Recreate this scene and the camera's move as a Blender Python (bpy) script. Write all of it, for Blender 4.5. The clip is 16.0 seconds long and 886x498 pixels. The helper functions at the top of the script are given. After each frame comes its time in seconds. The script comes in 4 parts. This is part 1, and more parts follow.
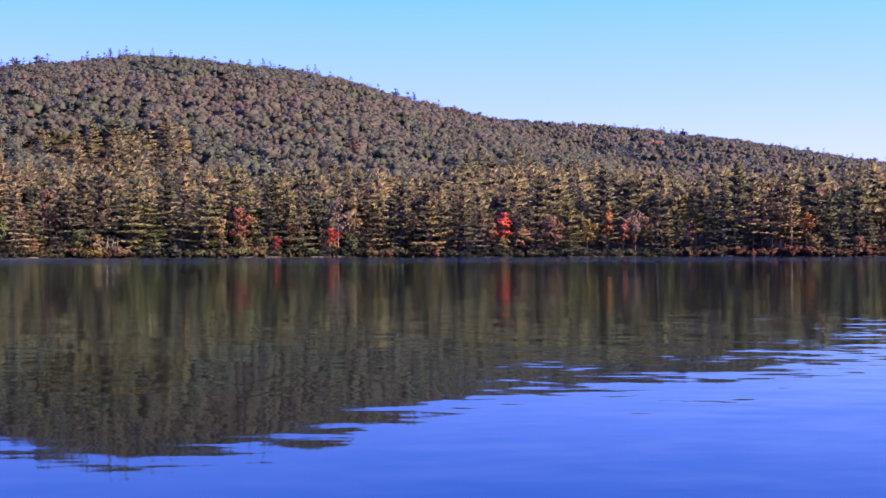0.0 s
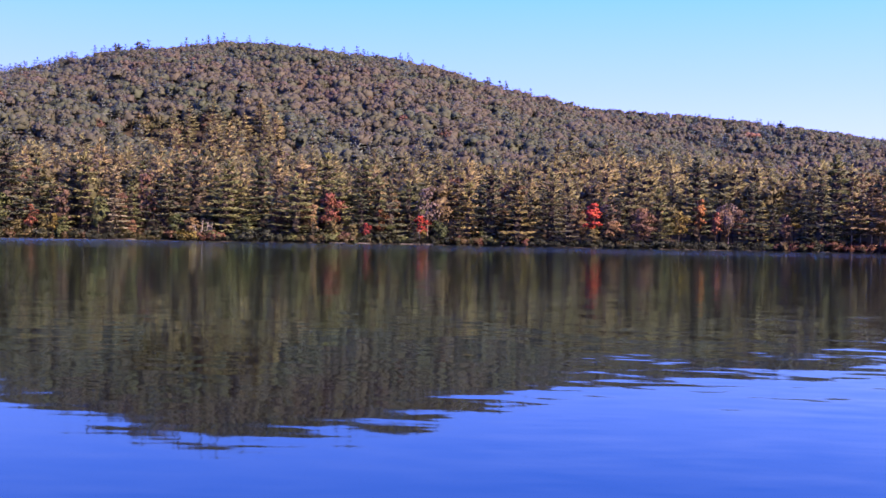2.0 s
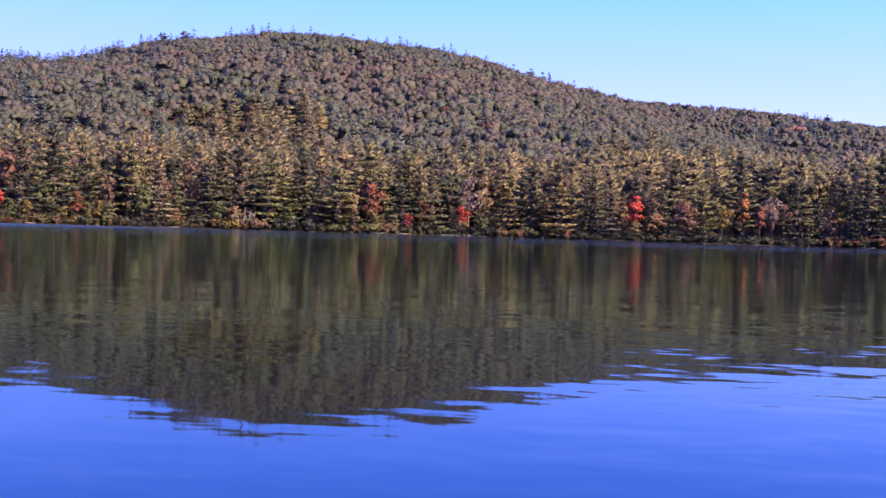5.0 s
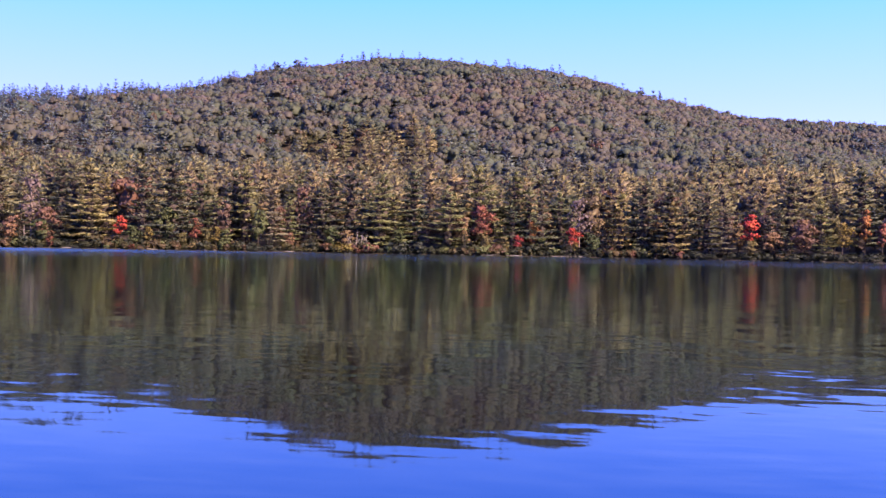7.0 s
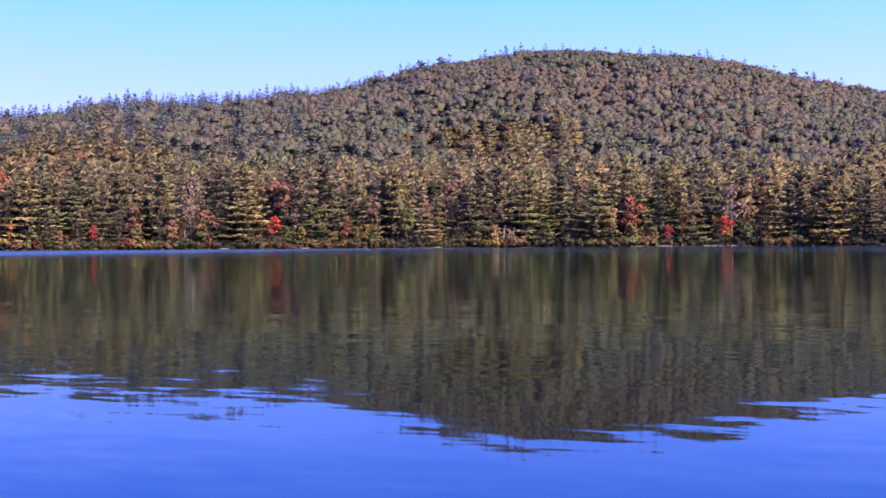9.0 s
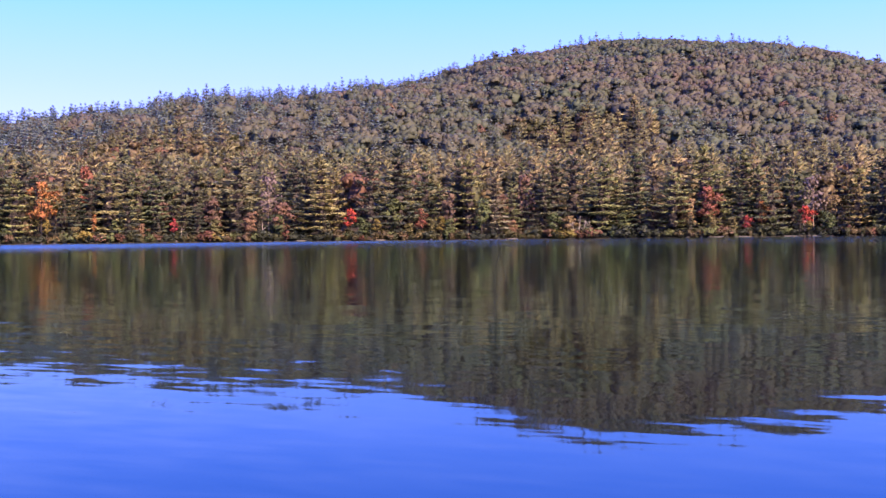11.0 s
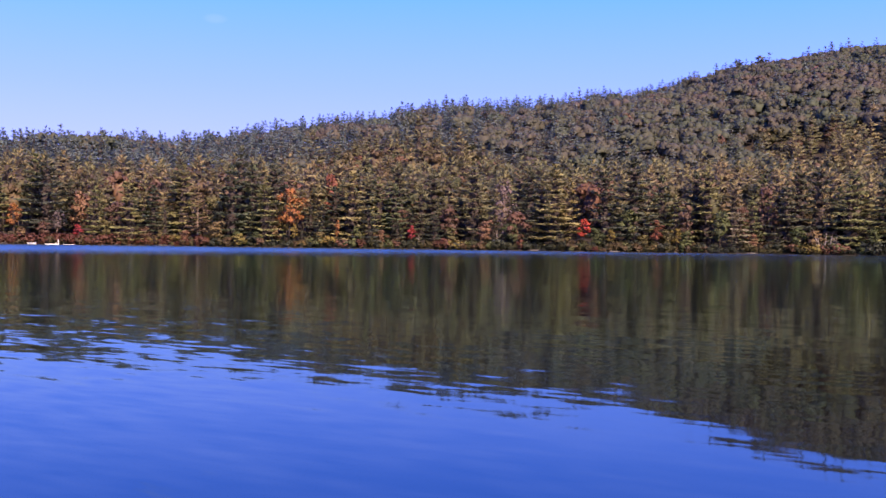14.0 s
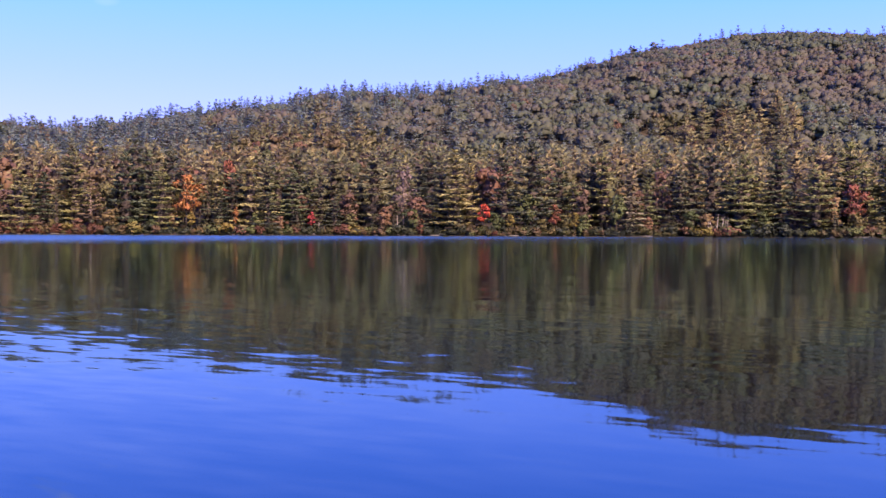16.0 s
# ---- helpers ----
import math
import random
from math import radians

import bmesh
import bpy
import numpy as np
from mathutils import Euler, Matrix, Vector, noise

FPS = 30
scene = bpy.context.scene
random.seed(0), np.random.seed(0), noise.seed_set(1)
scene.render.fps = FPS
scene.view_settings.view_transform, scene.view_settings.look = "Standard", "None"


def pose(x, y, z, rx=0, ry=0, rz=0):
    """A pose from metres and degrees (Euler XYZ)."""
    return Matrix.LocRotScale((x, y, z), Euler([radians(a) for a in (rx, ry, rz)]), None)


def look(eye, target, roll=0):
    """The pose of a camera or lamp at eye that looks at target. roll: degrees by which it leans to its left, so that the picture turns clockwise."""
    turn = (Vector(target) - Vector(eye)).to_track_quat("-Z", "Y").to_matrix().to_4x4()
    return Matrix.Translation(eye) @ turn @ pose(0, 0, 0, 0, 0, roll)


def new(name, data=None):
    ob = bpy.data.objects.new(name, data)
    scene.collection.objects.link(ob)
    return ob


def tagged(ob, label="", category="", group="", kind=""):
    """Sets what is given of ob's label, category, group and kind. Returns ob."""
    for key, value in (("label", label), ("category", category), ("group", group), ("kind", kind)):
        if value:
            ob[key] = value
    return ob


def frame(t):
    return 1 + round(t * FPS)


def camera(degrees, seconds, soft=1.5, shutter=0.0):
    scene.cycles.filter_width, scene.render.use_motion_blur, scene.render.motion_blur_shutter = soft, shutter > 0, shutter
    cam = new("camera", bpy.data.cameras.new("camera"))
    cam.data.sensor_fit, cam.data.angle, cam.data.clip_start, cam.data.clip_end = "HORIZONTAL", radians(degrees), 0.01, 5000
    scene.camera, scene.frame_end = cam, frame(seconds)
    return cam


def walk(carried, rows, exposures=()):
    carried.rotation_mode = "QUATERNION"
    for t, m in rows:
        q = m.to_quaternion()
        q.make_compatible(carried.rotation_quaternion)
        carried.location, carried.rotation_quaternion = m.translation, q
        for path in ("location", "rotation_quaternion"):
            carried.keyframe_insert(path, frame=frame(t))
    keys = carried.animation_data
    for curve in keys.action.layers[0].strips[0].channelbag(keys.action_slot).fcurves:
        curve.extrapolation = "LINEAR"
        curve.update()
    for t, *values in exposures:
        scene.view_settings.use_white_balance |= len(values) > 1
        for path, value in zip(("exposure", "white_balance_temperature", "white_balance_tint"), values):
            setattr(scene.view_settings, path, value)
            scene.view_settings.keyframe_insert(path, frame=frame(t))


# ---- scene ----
# ---- camera: it stands on the near bank, 0.75 m over the lake, and only turns ----
EYE = (0.0, 0.0, 0.75)
TURNS = [  # seconds, heading to the left, pitch, lean to the left (degrees)
    (0.0, -0.00, 0.28, -0.14), (0.5, 0.82, -0.09, 0.22), (1.0, 2.16, -0.30, 0.51), (1.5, 3.27, -0.25, 0.98),
    (2.0, 4.56, -0.33, 1.06), (2.5, 5.76, -0.37, 1.37), (3.0, 6.31, -0.34, 1.55), (3.2, 6.60, -0.46, 1.57),
    (5.3, 6.69, -1.01, 1.77), (5.5, 6.96, -1.14, 1.78), (6.0, 8.94, -0.28, 1.52), (6.5, 10.72, 0.06, 1.09),
    (7.0, 12.35, 0.16, 1.07), (7.5, 14.55, 0.21, 0.60), (8.0, 16.28, -0.03, -0.06), (8.5, 18.42, -0.02, -0.43),
    (8.7, 19.14, -0.10, -0.41), (10.8, 23.01, -0.52, -0.44), (11.0, 23.80, -0.61, -0.56), (11.5, 27.20, -0.33, -0.34),
    (12.0, 30.70, 0.72, 0.24), (12.5, 34.47, 1.46, -0.10), (13.0, 36.80, 0.61, 0.19), (13.5, 38.46, 0.04, 0.56),
    (14.0, 35.76, -0.12, 0.78), (14.5, 33.05, -0.43, 1.18), (15.0, 32.51, -0.54, 1.25), (15.5, 31.48, -0.48, 0.44),
    (16.0, 30.64, -0.82, 0.25)]


def facing(az, el):
    a, e = radians(az), radians(el)
    return Vector((-math.sin(a) * math.cos(e), math.cos(a) * math.cos(e), math.sin(e)))


# the film darkens as more sky comes into view
LIGHTNESS = [(0.0, 2.38, 11), (0.5, 2.30, 11), (2.0, 2.46, 11), (3.0, 2.50, 11), (5.5, 2.52, 11), (6.0, 2.58, 11), (8.5, 2.54, 10), (11.0, 2.62, 9), (12.0, 2.34, 8), (13.5, 2.05, 7), (16.0, 2.35, 8)]  # seconds, stops, tint
cam = camera(43.42, 16.0, soft=1.5)
walk(cam, [(t, look(EYE, Vector(EYE) + facing(yaw, pitch), roll)) for t, yaw, pitch, roll in TURNS],
     exposures=[(t, stops, 6500, tint) for t, stops, tint in LIGHTNESS])

# ---- daylight: a low autumn sun from behind and to the right, a deep blue sky ----
SUN_TURN, SUN_HEIGHT = 120.0, 37.0  # clockwise from straight ahead; above the horizon
world = bpy.data.worlds.new("autumn_sky")
scene.world = world
world.use_nodes = True
wn, wl = world.node_tree.nodes, world.node_tree.links
wn.clear()
sky = wn.new("ShaderNodeTexSky")
sky.sky_type, sky.sun_disc = "NISHITA", False
sky.sun_elevation, sky.sun_rotation = radians(SUN_HEIGHT), radians(-SUN_TURN)
sky.air_density, sky.dust_density, sky.ozone_density = 1.0, 0.7, 1.5
grade = wn.new("ShaderNodeMix")
grade.data_type, grade.blend_type = "RGBA", "MULTIPLY"
grade.inputs[0].default_value = 1.0
grade.inputs[7].default_value = (0.62, 0.78, 2.25, 1)
background = wn.new("ShaderNodeBackground")
background.inputs["Strength"].default_value = 0.043
world_out = wn.new("ShaderNodeOutputWorld")
wl.new(sky.outputs[0], grade.inputs[6])
# the clear dry air: pale over the horizon, deepening evenly towards the zenith
heading = wn.new("ShaderNodeTexCoord")
upward_part = wn.new("ShaderNodeSeparateXYZ")
wl.new(heading.outputs["Generated"], upward_part.inputs[0])
depth = wn.new("ShaderNodeValToRGB")
stops = depth.color_ramp.elements
SKY = ((0.0, (0.242, 0.242, 0.430)), (0.052, (0.230, 0.232, 0.508)), (0.096, (0.191, 0.218, 0.640)), (0.139, (0.147, 0.203, 0.765)), (0.225, (0.070, 0.188, 0.960)), (0.342, (0.006, 0.190, 0.990)), (0.574, (0.022, 0.109, 0.781)), (1.0, (0.014, 0.062, 0.469)))
while len(stops) < len(SKY):
    stops.new(0.5)
for one, (at, col) in zip(stops, SKY):
    one.position, one.color = at, (*col, 1)
wl.new(upward_part.outputs[2], depth.inputs[0])
deep = wn.new("ShaderNodeVectorMath")
deep.operation = "SCALE"
deep.inputs["Scale"].default_value = 16.0
wl.new(depth.outputs[0], deep.inputs[0])
air = wn.new("ShaderNodeMix")
air.data_type = "RGBA"
air.inputs[0].default_value = 0.85
wl.new(grade.outputs[2], air.inputs[6])
wl.new(deep.outputs[0], air.inputs[7])


def cloud(colour_in, az, el, wide, tall, cover):
    """A small soft cloud in the sky at a bearing and height (degrees), with a torn edge."""
    place = wn.new("ShaderNodeTexCoord")
    middle = facing(az, el)
    across, upward = facing(az + 90, 0), facing(az, el + 90)
    sums = []
    for axis, size in ((across, wide), (upward, tall)):
        dot = wn.new("ShaderNodeVectorMath")
        dot.operation = "DOT_PRODUCT"
        dot.inputs[1].default_value = axis / math.sin(radians(size))
        wl.new(place.outputs["Generated"], dot.inputs[0])
        sq = wn.new("ShaderNodeMath")
        sq.operation = "POWER"
        wl.new(dot.outputs["Value"], sq.inputs[0])
        sq.inputs[1].default_value = 2
        sums.append(sq.outputs[0])
    ahead = wn.new("ShaderNodeVectorMath")
    ahead.operation = "DOT_PRODUCT"
    ahead.inputs[1].default_value = middle
    wl.new(place.outputs["Generated"], ahead.inputs[0])
    torn = wn.new("ShaderNodeTexNoise")
    torn.inputs["Scale"].default_value, torn.inputs["Detail"].default_value = 40, 5
    wl.new(place.outputs["Generated"], torn.inputs["Vector"])
    total = wn.new("ShaderNodeMath")
    total.operation = "ADD"
    wl.new(sums[0], total.inputs[0])
    wl.new(sums[1], total.inputs[1])
    ragged = wn.new("ShaderNodeMath")
    ragged.operation = "MULTIPLY_ADD"
    wl.new(torn.outputs["Fac"], ragged.inputs[0])
    ragged.inputs[1].default_value = 1.2
    wl.new(total.outputs[0], ragged.inputs[2])
    soft = wn.new("ShaderNodeMapRange")
    soft.interpolation_type = "SMOOTHSTEP"
    soft.inputs["From Min"].default_value, soft.inputs["From Max"].default_value = 1.6, 0.7
    soft.inputs["To Max"].default_value = cover
    wl.new(ragged.outputs[0], soft.inputs["Value"])
    front = wn.new("ShaderNodeMath")
    front.operation = "GREATER_THAN"
    front.inputs[1].default_value = 0.8
    wl.new(ahead.outputs["Value"], front.inputs[0])
    both = wn.new("ShaderNodeMath")
    both.operation = "MULTIPLY"
    wl.new(soft.outputs[0], both.inputs[0])
    wl.new(front.outputs[0], both.inputs[1])
    mix = wn.new("ShaderNodeMix")
    mix.data_type = "RGBA"
    wl.new(both.outputs[0], mix.inputs[0])
    wl.new(colour_in, mix.inputs[6])
    mix.inputs[7].default_value = (5.4, 5.4, 8.6, 1)
    return mix.outputs[2]


clouded = cloud(cloud(air.outputs[2], 49.8, 14.3, 4.4, 1.5, 0.45), 47.5, 11.2, 0.7, 0.3, 0.08)
wl.new(clouded, background.inputs["Color"])
wl.new(background.outputs[0], world_out.inputs[0])

sun = new("sun", bpy.data.lights.new("sun", "SUN"))
sun.data.energy, sun.data.angle, sun.data.color = 5.0, radians(0.6), (1.0, 0.70, 0.53)
sun_way = facing(-SUN_TURN, SUN_HEIGHT)
sun.matrix_world = look(sun_way * 500, (0, 0, 0))


# ---- materials ----
def material(name):
    m = bpy.data.materials.new(name)
    m.use_nodes = True
    n, l = m.node_tree.nodes, m.node_tree.links
    return m, n, l, n["Principled BSDF"]


def ramp(n, stops):
    r = n.new("ShaderNodeValToRGB")
    e = r.color_ramp.elements
    while len(e) < len(stops):
        e.new(0.5)
    for one, (at, col) in zip(e, stops):
        one.position, one.color = at, (*col, 1)
    return r


def foliage(name, stops, source="object", through_light=0.14, lift=(0.78, 1.14), relief=0.0):
    """Leaves or needles: a colour for each tree, lighter and darker sprays, some light let through."""
    m, n, l, p = material(name)
    if source == "object":
        pick = n.new("ShaderNodeObjectInfo").outputs["Random"]
    else:
        a = n.new("ShaderNodeAttribute")
        a.attribute_name = "tint"
        pick = a.outputs["Fac"]
    r = ramp(n, stops)
    l.new(pick, r.inputs[0])
    geo = n.new("ShaderNodeNewGeometry")
    wide = n.new("ShaderNodeTexNoise")
    wide.inputs["Scale"].default_value, wide.inputs["Detail"].default_value = 0.6, 5.0
    wide.inputs["Roughness"].default_value = 0.7
    l.new(geo.outputs["Position"], wide.inputs["Vector"])
    spray = n.new("ShaderNodeMath")
    spray.operation = "ADD"
    l.new(wide.outputs["Fac"], spray.inputs[0])
    l.new(geo.outputs["Random Per Island"], spray.inputs[1])
    value = n.new("ShaderNodeMapRange")
    value.inputs["From Min"].default_value, value.inputs["From Max"].default_value = 0.3, 1.7
    value.inputs["To Min"].default_value, value.inputs["To Max"].default_value = lift
    l.new(spray.outputs[0], value.inputs["Value"])
    hue = n.new("ShaderNodeMapRange")
    hue.inputs["To Min"].default_value, hue.inputs["To Max"].default_value = 0.482, 0.514
    l.new(geo.outputs["Random Per Island"], hue.inputs["Value"])
    h = n.new("ShaderNodeHueSaturation")
    l.new(hue.outputs[0], h.inputs["Hue"])
    l.new(value.outputs[0], h.inputs["Value"])
    l.new(r.outputs[0], h.inputs["Color"])
    l.new(h.outputs[0], p.inputs["Base Color"])
    p.inputs["Roughness"].default_value = 0.65
    p.inputs["Specular IOR Level"].default_value = 0.2
    t = n.new("ShaderNodeBsdfTranslucent")
    if relief:
        # clumps of leaves too far off to be told apart
        clumps = n.new("ShaderNodeTexNoise")
        clumps.inputs["Scale"].default_value, clumps.inputs["Detail"].default_value = 0.9, 3.0
        l.new(geo.outputs["Position"], clumps.inputs["Vector"])
        bp = n.new("ShaderNodeBump")
        bp.inputs["Strength"].default_value, bp.inputs["Distance"].default_value = relief, 0.9
        l.new(clumps.outputs["Fac"], bp.inputs["Height"])
        l.new(bp.outputs[0], p.inputs["Normal"])
    l.new(h.outputs[0], t.inputs["Color"])
    mix = n.new("ShaderNodeMixShader")
    mix.inputs[0].default_value = through_light
    l.new(p.outputs[0], mix.inputs[1])
    l.new(t.outputs[0], mix.inputs[2])
    l.new(mix.outputs[0], n["Material Output"].inputs[0])
    return m


def rough_stuff(name, dark, light, scale=3.0, rough=0.85, bump=0.3, stretch=(1, 1, 1)):
    """Bark, rock, soil, weathered wood: two scales of mottling and a little relief."""
    m, n, l, p = material(name)
    tc = n.new("ShaderNodeTexCoord")
    mp = n.new("ShaderNodeMapping")
    mp.inputs["Scale"].default_value = stretch
    l.new(tc.outputs["Object"], mp.inputs["Vector"])
    a, b = n.new("ShaderNodeTexNoise"), n.new("ShaderNodeTexNoise")
    a.inputs["Scale"].default_value, a.inputs["Detail"].default_value = scale, 6
    b.inputs["Scale"].default_value, b.inputs["Detail"].default_value = scale * 0.17, 3
    for q in (a, b):
        l.new(mp.outputs[0], q.inputs["Vector"])
    add = n.new("ShaderNodeMath")
    add.operation = "MULTIPLY"
    l.new(a.outputs["Fac"], add.inputs[0])
    l.new(b.outputs["Fac"], add.inputs[1])
    r = ramp(n, [(0.1, dark), (0.42, light)])
    l.new(add.outputs[0], r.inputs[0])
    l.new(r.outputs[0], p.inputs["Base Color"])
    p.inputs["Roughness"].default_value = rough
    p.inputs["Specular IOR Level"].default_value = 0.12
    bp = n.new("ShaderNodeBump")
    bp.inputs["Strength"].default_value = bump
    l.new(a.outputs["Fac"], bp.inputs["Height"])
    l.new(bp.outputs[0], p.inputs["Normal"])
    return m


PINE = [(0.0, (0.029, 0.039, 0.027)), (0.35, (0.055, 0.067, 0.034)), (0.7, (0.100, 0.104, 0.041)), (1.0, (0.136, 0.123, 0.054))]
LEAF = [(0.0, (0.053, 0.053, 0.022)), (0.35, (0.077, 0.065, 0.026)), (0.7, (0.098, 0.065, 0.033)), (1.0, (0.103, 0.056, 0.035))]
pine_needles = foliage("pine_needles", PINE)
dark_needles = foliage("dark_needles", [(0.0, (0.028, 0.034, 0.025)), (0.5, (0.043, 0.050, 0.032)), (1.0, (0.066, 0.067, 0.036))])
# bluer than the near pines, so skyline haze is put into the colour
ridge_needles = foliage("haze_blue_needles", [(0.0, (0.036, 0.048, 0.052)), (1.0, (0.048, 0.058, 0.058))])
# leaf colours taken down to stand for shade on the bank
shade_dark_leaves = foliage("shade_darkened_leaves", [(0.0, (0.010, 0.014, 0.010)), (1.0, (0.021, 0.025, 0.016))])
yellow_needles = foliage("yellow_green_needles", [(0.0, (0.101, 0.089, 0.036)), (1.0, (0.131, 0.105, 0.041))])
pale_needles = foliage("grey_green_needles", [(0.0, (0.074, 0.072, 0.048)), (1.0, (0.095, 0.087, 0.058))])
brown_needles = foliage("bronze_needles", [(0.0, (0.069, 0.057, 0.030)), (1.0, (0.085, 0.054, 0.039))])
olive_leaves = foliage("olive_leaves", LEAF)
green_leaves = foliage("dull_green_leaves", [(0.0, (0.028, 0.039, 0.015)), (1.0, (0.057, 0.064, 0.022))])
red_leaves = foliage("scarlet_leaves", [(0.0, (0.190, 0.022, 0.016)), (1.0, (0.215, 0.032, 0.018))])
salmon_leaves = foliage("salmon_leaves", [(0.0, (0.110, 0.040, 0.026)), (1.0, (0.128, 0.046, 0.030))])
crimson_leaves = foliage("crimson_leaves", [(0.0, (0.140, 0.016, 0.022)), (1.0, (0.160, 0.022, 0.025))])
orange_leaves = foliage("orange_leaves", [(0.0, (0.135, 0.060, 0.020)), (1.0, (0.155, 0.064, 0.022))])
yellow_leaves = foliage("yellow_leaves", [(0.0, (0.100, 0.076, 0.018)), (1.0, (0.084, 0.074, 0.020))])
russet_leaves = foliage("russet_leaves", [(0.0, (0.054, 0.035, 0.025)), (1.0, (0.070, 0.039, 0.027))])
mauve_leaves = foliage("mauve_grey_leaves", [(0.0, (0.060, 0.049, 0.046)), (1.0, (0.076, 0.052, 0.048))])
shrub_leaves = foliage("shore_shrub_leaves", [(0.0, (0.055, 0.027, 0.018)), (0.4, (0.048, 0.036, 0.018)), (0.75, (0.036, 0.038, 0.014)), (1.0, (0.066, 0.046, 0.016))])
red_shrub_leaves = foliage("red_brown_shrub_leaves", [(0.0, (0.058, 0.021, 0.014)), (1.0, (0.048, 0.024, 0.015))])
wood_needles = foliage("wood_needles", [(0.0, (0.057, 0.068, 0.046)), (0.3, (0.108, 0.111, 0.062)), (0.7, (0.156, 0.140, 0.072)), (1.0, (0.183, 0.151, 0.083))], "tint", 0.4, (0.88, 1.12))
# haze is put into the far colours: greyer leaves here, bluer needles below
hill_leaves = foliage("hill_leaves", [(0.0, (0.032, 0.042, 0.034)), (0.25, (0.047, 0.058, 0.038)), (0.5, (0.055, 0.055, 0.043)), (0.75, (0.065, 0.059, 0.048)), (0.95, (0.072, 0.052, 0.050)), (0.99, (0.102, 0.064, 0.047)), (1.0, (0.118, 0.063, 0.050))], "tint", 0.42, (0.80, 1.18), 0.35)
hazy_hill_needles = foliage("hazy_hill_needles", [(0.0, (0.059, 0.095, 0.134)), (0.6, (0.068, 0.096, 0.109)), (1.0, (0.083, 0.098, 0.087))], "tint", 0.3, (0.75, 1.2))
# the darkest tints stand for shade, the rest are leaf colours
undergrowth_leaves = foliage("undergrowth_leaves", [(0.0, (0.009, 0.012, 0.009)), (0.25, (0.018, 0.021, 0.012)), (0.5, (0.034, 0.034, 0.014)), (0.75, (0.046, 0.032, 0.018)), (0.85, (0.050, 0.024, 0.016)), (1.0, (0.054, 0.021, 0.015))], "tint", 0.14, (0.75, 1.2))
belt_leaves = foliage("belt_leaves", [(0.0, (0.038, 0.046, 0.023)), (0.35, (0.064, 0.058, 0.031)), (0.7, (0.081, 0.063, 0.036)), (0.92, (0.083, 0.054, 0.038)), (1.0, (0.101, 0.052, 0.032))], "tint", 0.3, (0.72, 1.22))
hill_maple_leaves = foliage("faded_maple_leaves", [(0.0, (0.078, 0.040, 0.032)), (0.5, (0.070, 0.046, 0.028)), (1.0, (0.090, 0.036, 0.032))])
rust_leaves = foliage("rusty_shrub_leaves", [(0.0, (0.088, 0.042, 0.026)), (1.0, (0.074, 0.034, 0.026))])
bark = rough_stuff("grey_brown_bark", (0.014, 0.011, 0.010), (0.050, 0.040, 0.035), 6, stretch=(1, 1, 0.3))
pale_bark = rough_stuff("pale_pinkish_bark", (0.120, 0.085, 0.070), (0.230, 0.180, 0.155), 6, stretch=(1, 1, 0.3))
dead_wood = rough_stuff("bleached_dead_wood", (0.108, 0.090, 0.084), (0.252, 0.222, 0.204), 5, stretch=(1, 1, 0.3))
rock = rough_stuff("dark_shore_rock", (0.012, 0.011, 0.011), (0.045, 0.040, 0.036), 2.5)
soil = rough_stuff("leaf_litter_soil", (0.009, 0.008, 0.007), (0.034, 0.027, 0.020), 0.6, bump=0.6)
white_paint = rough_stuff("weathered_white_paint", (0.45, 0.45, 0.44), (0.68, 0.68, 0.66), 3, rough=0.5, bump=0.05)
grey_wood = rough_stuff("grey_weathered_planks", (0.05, 0.046, 0.042), (0.13, 0.12, 0.11), 4, stretch=(0.3, 1, 1))


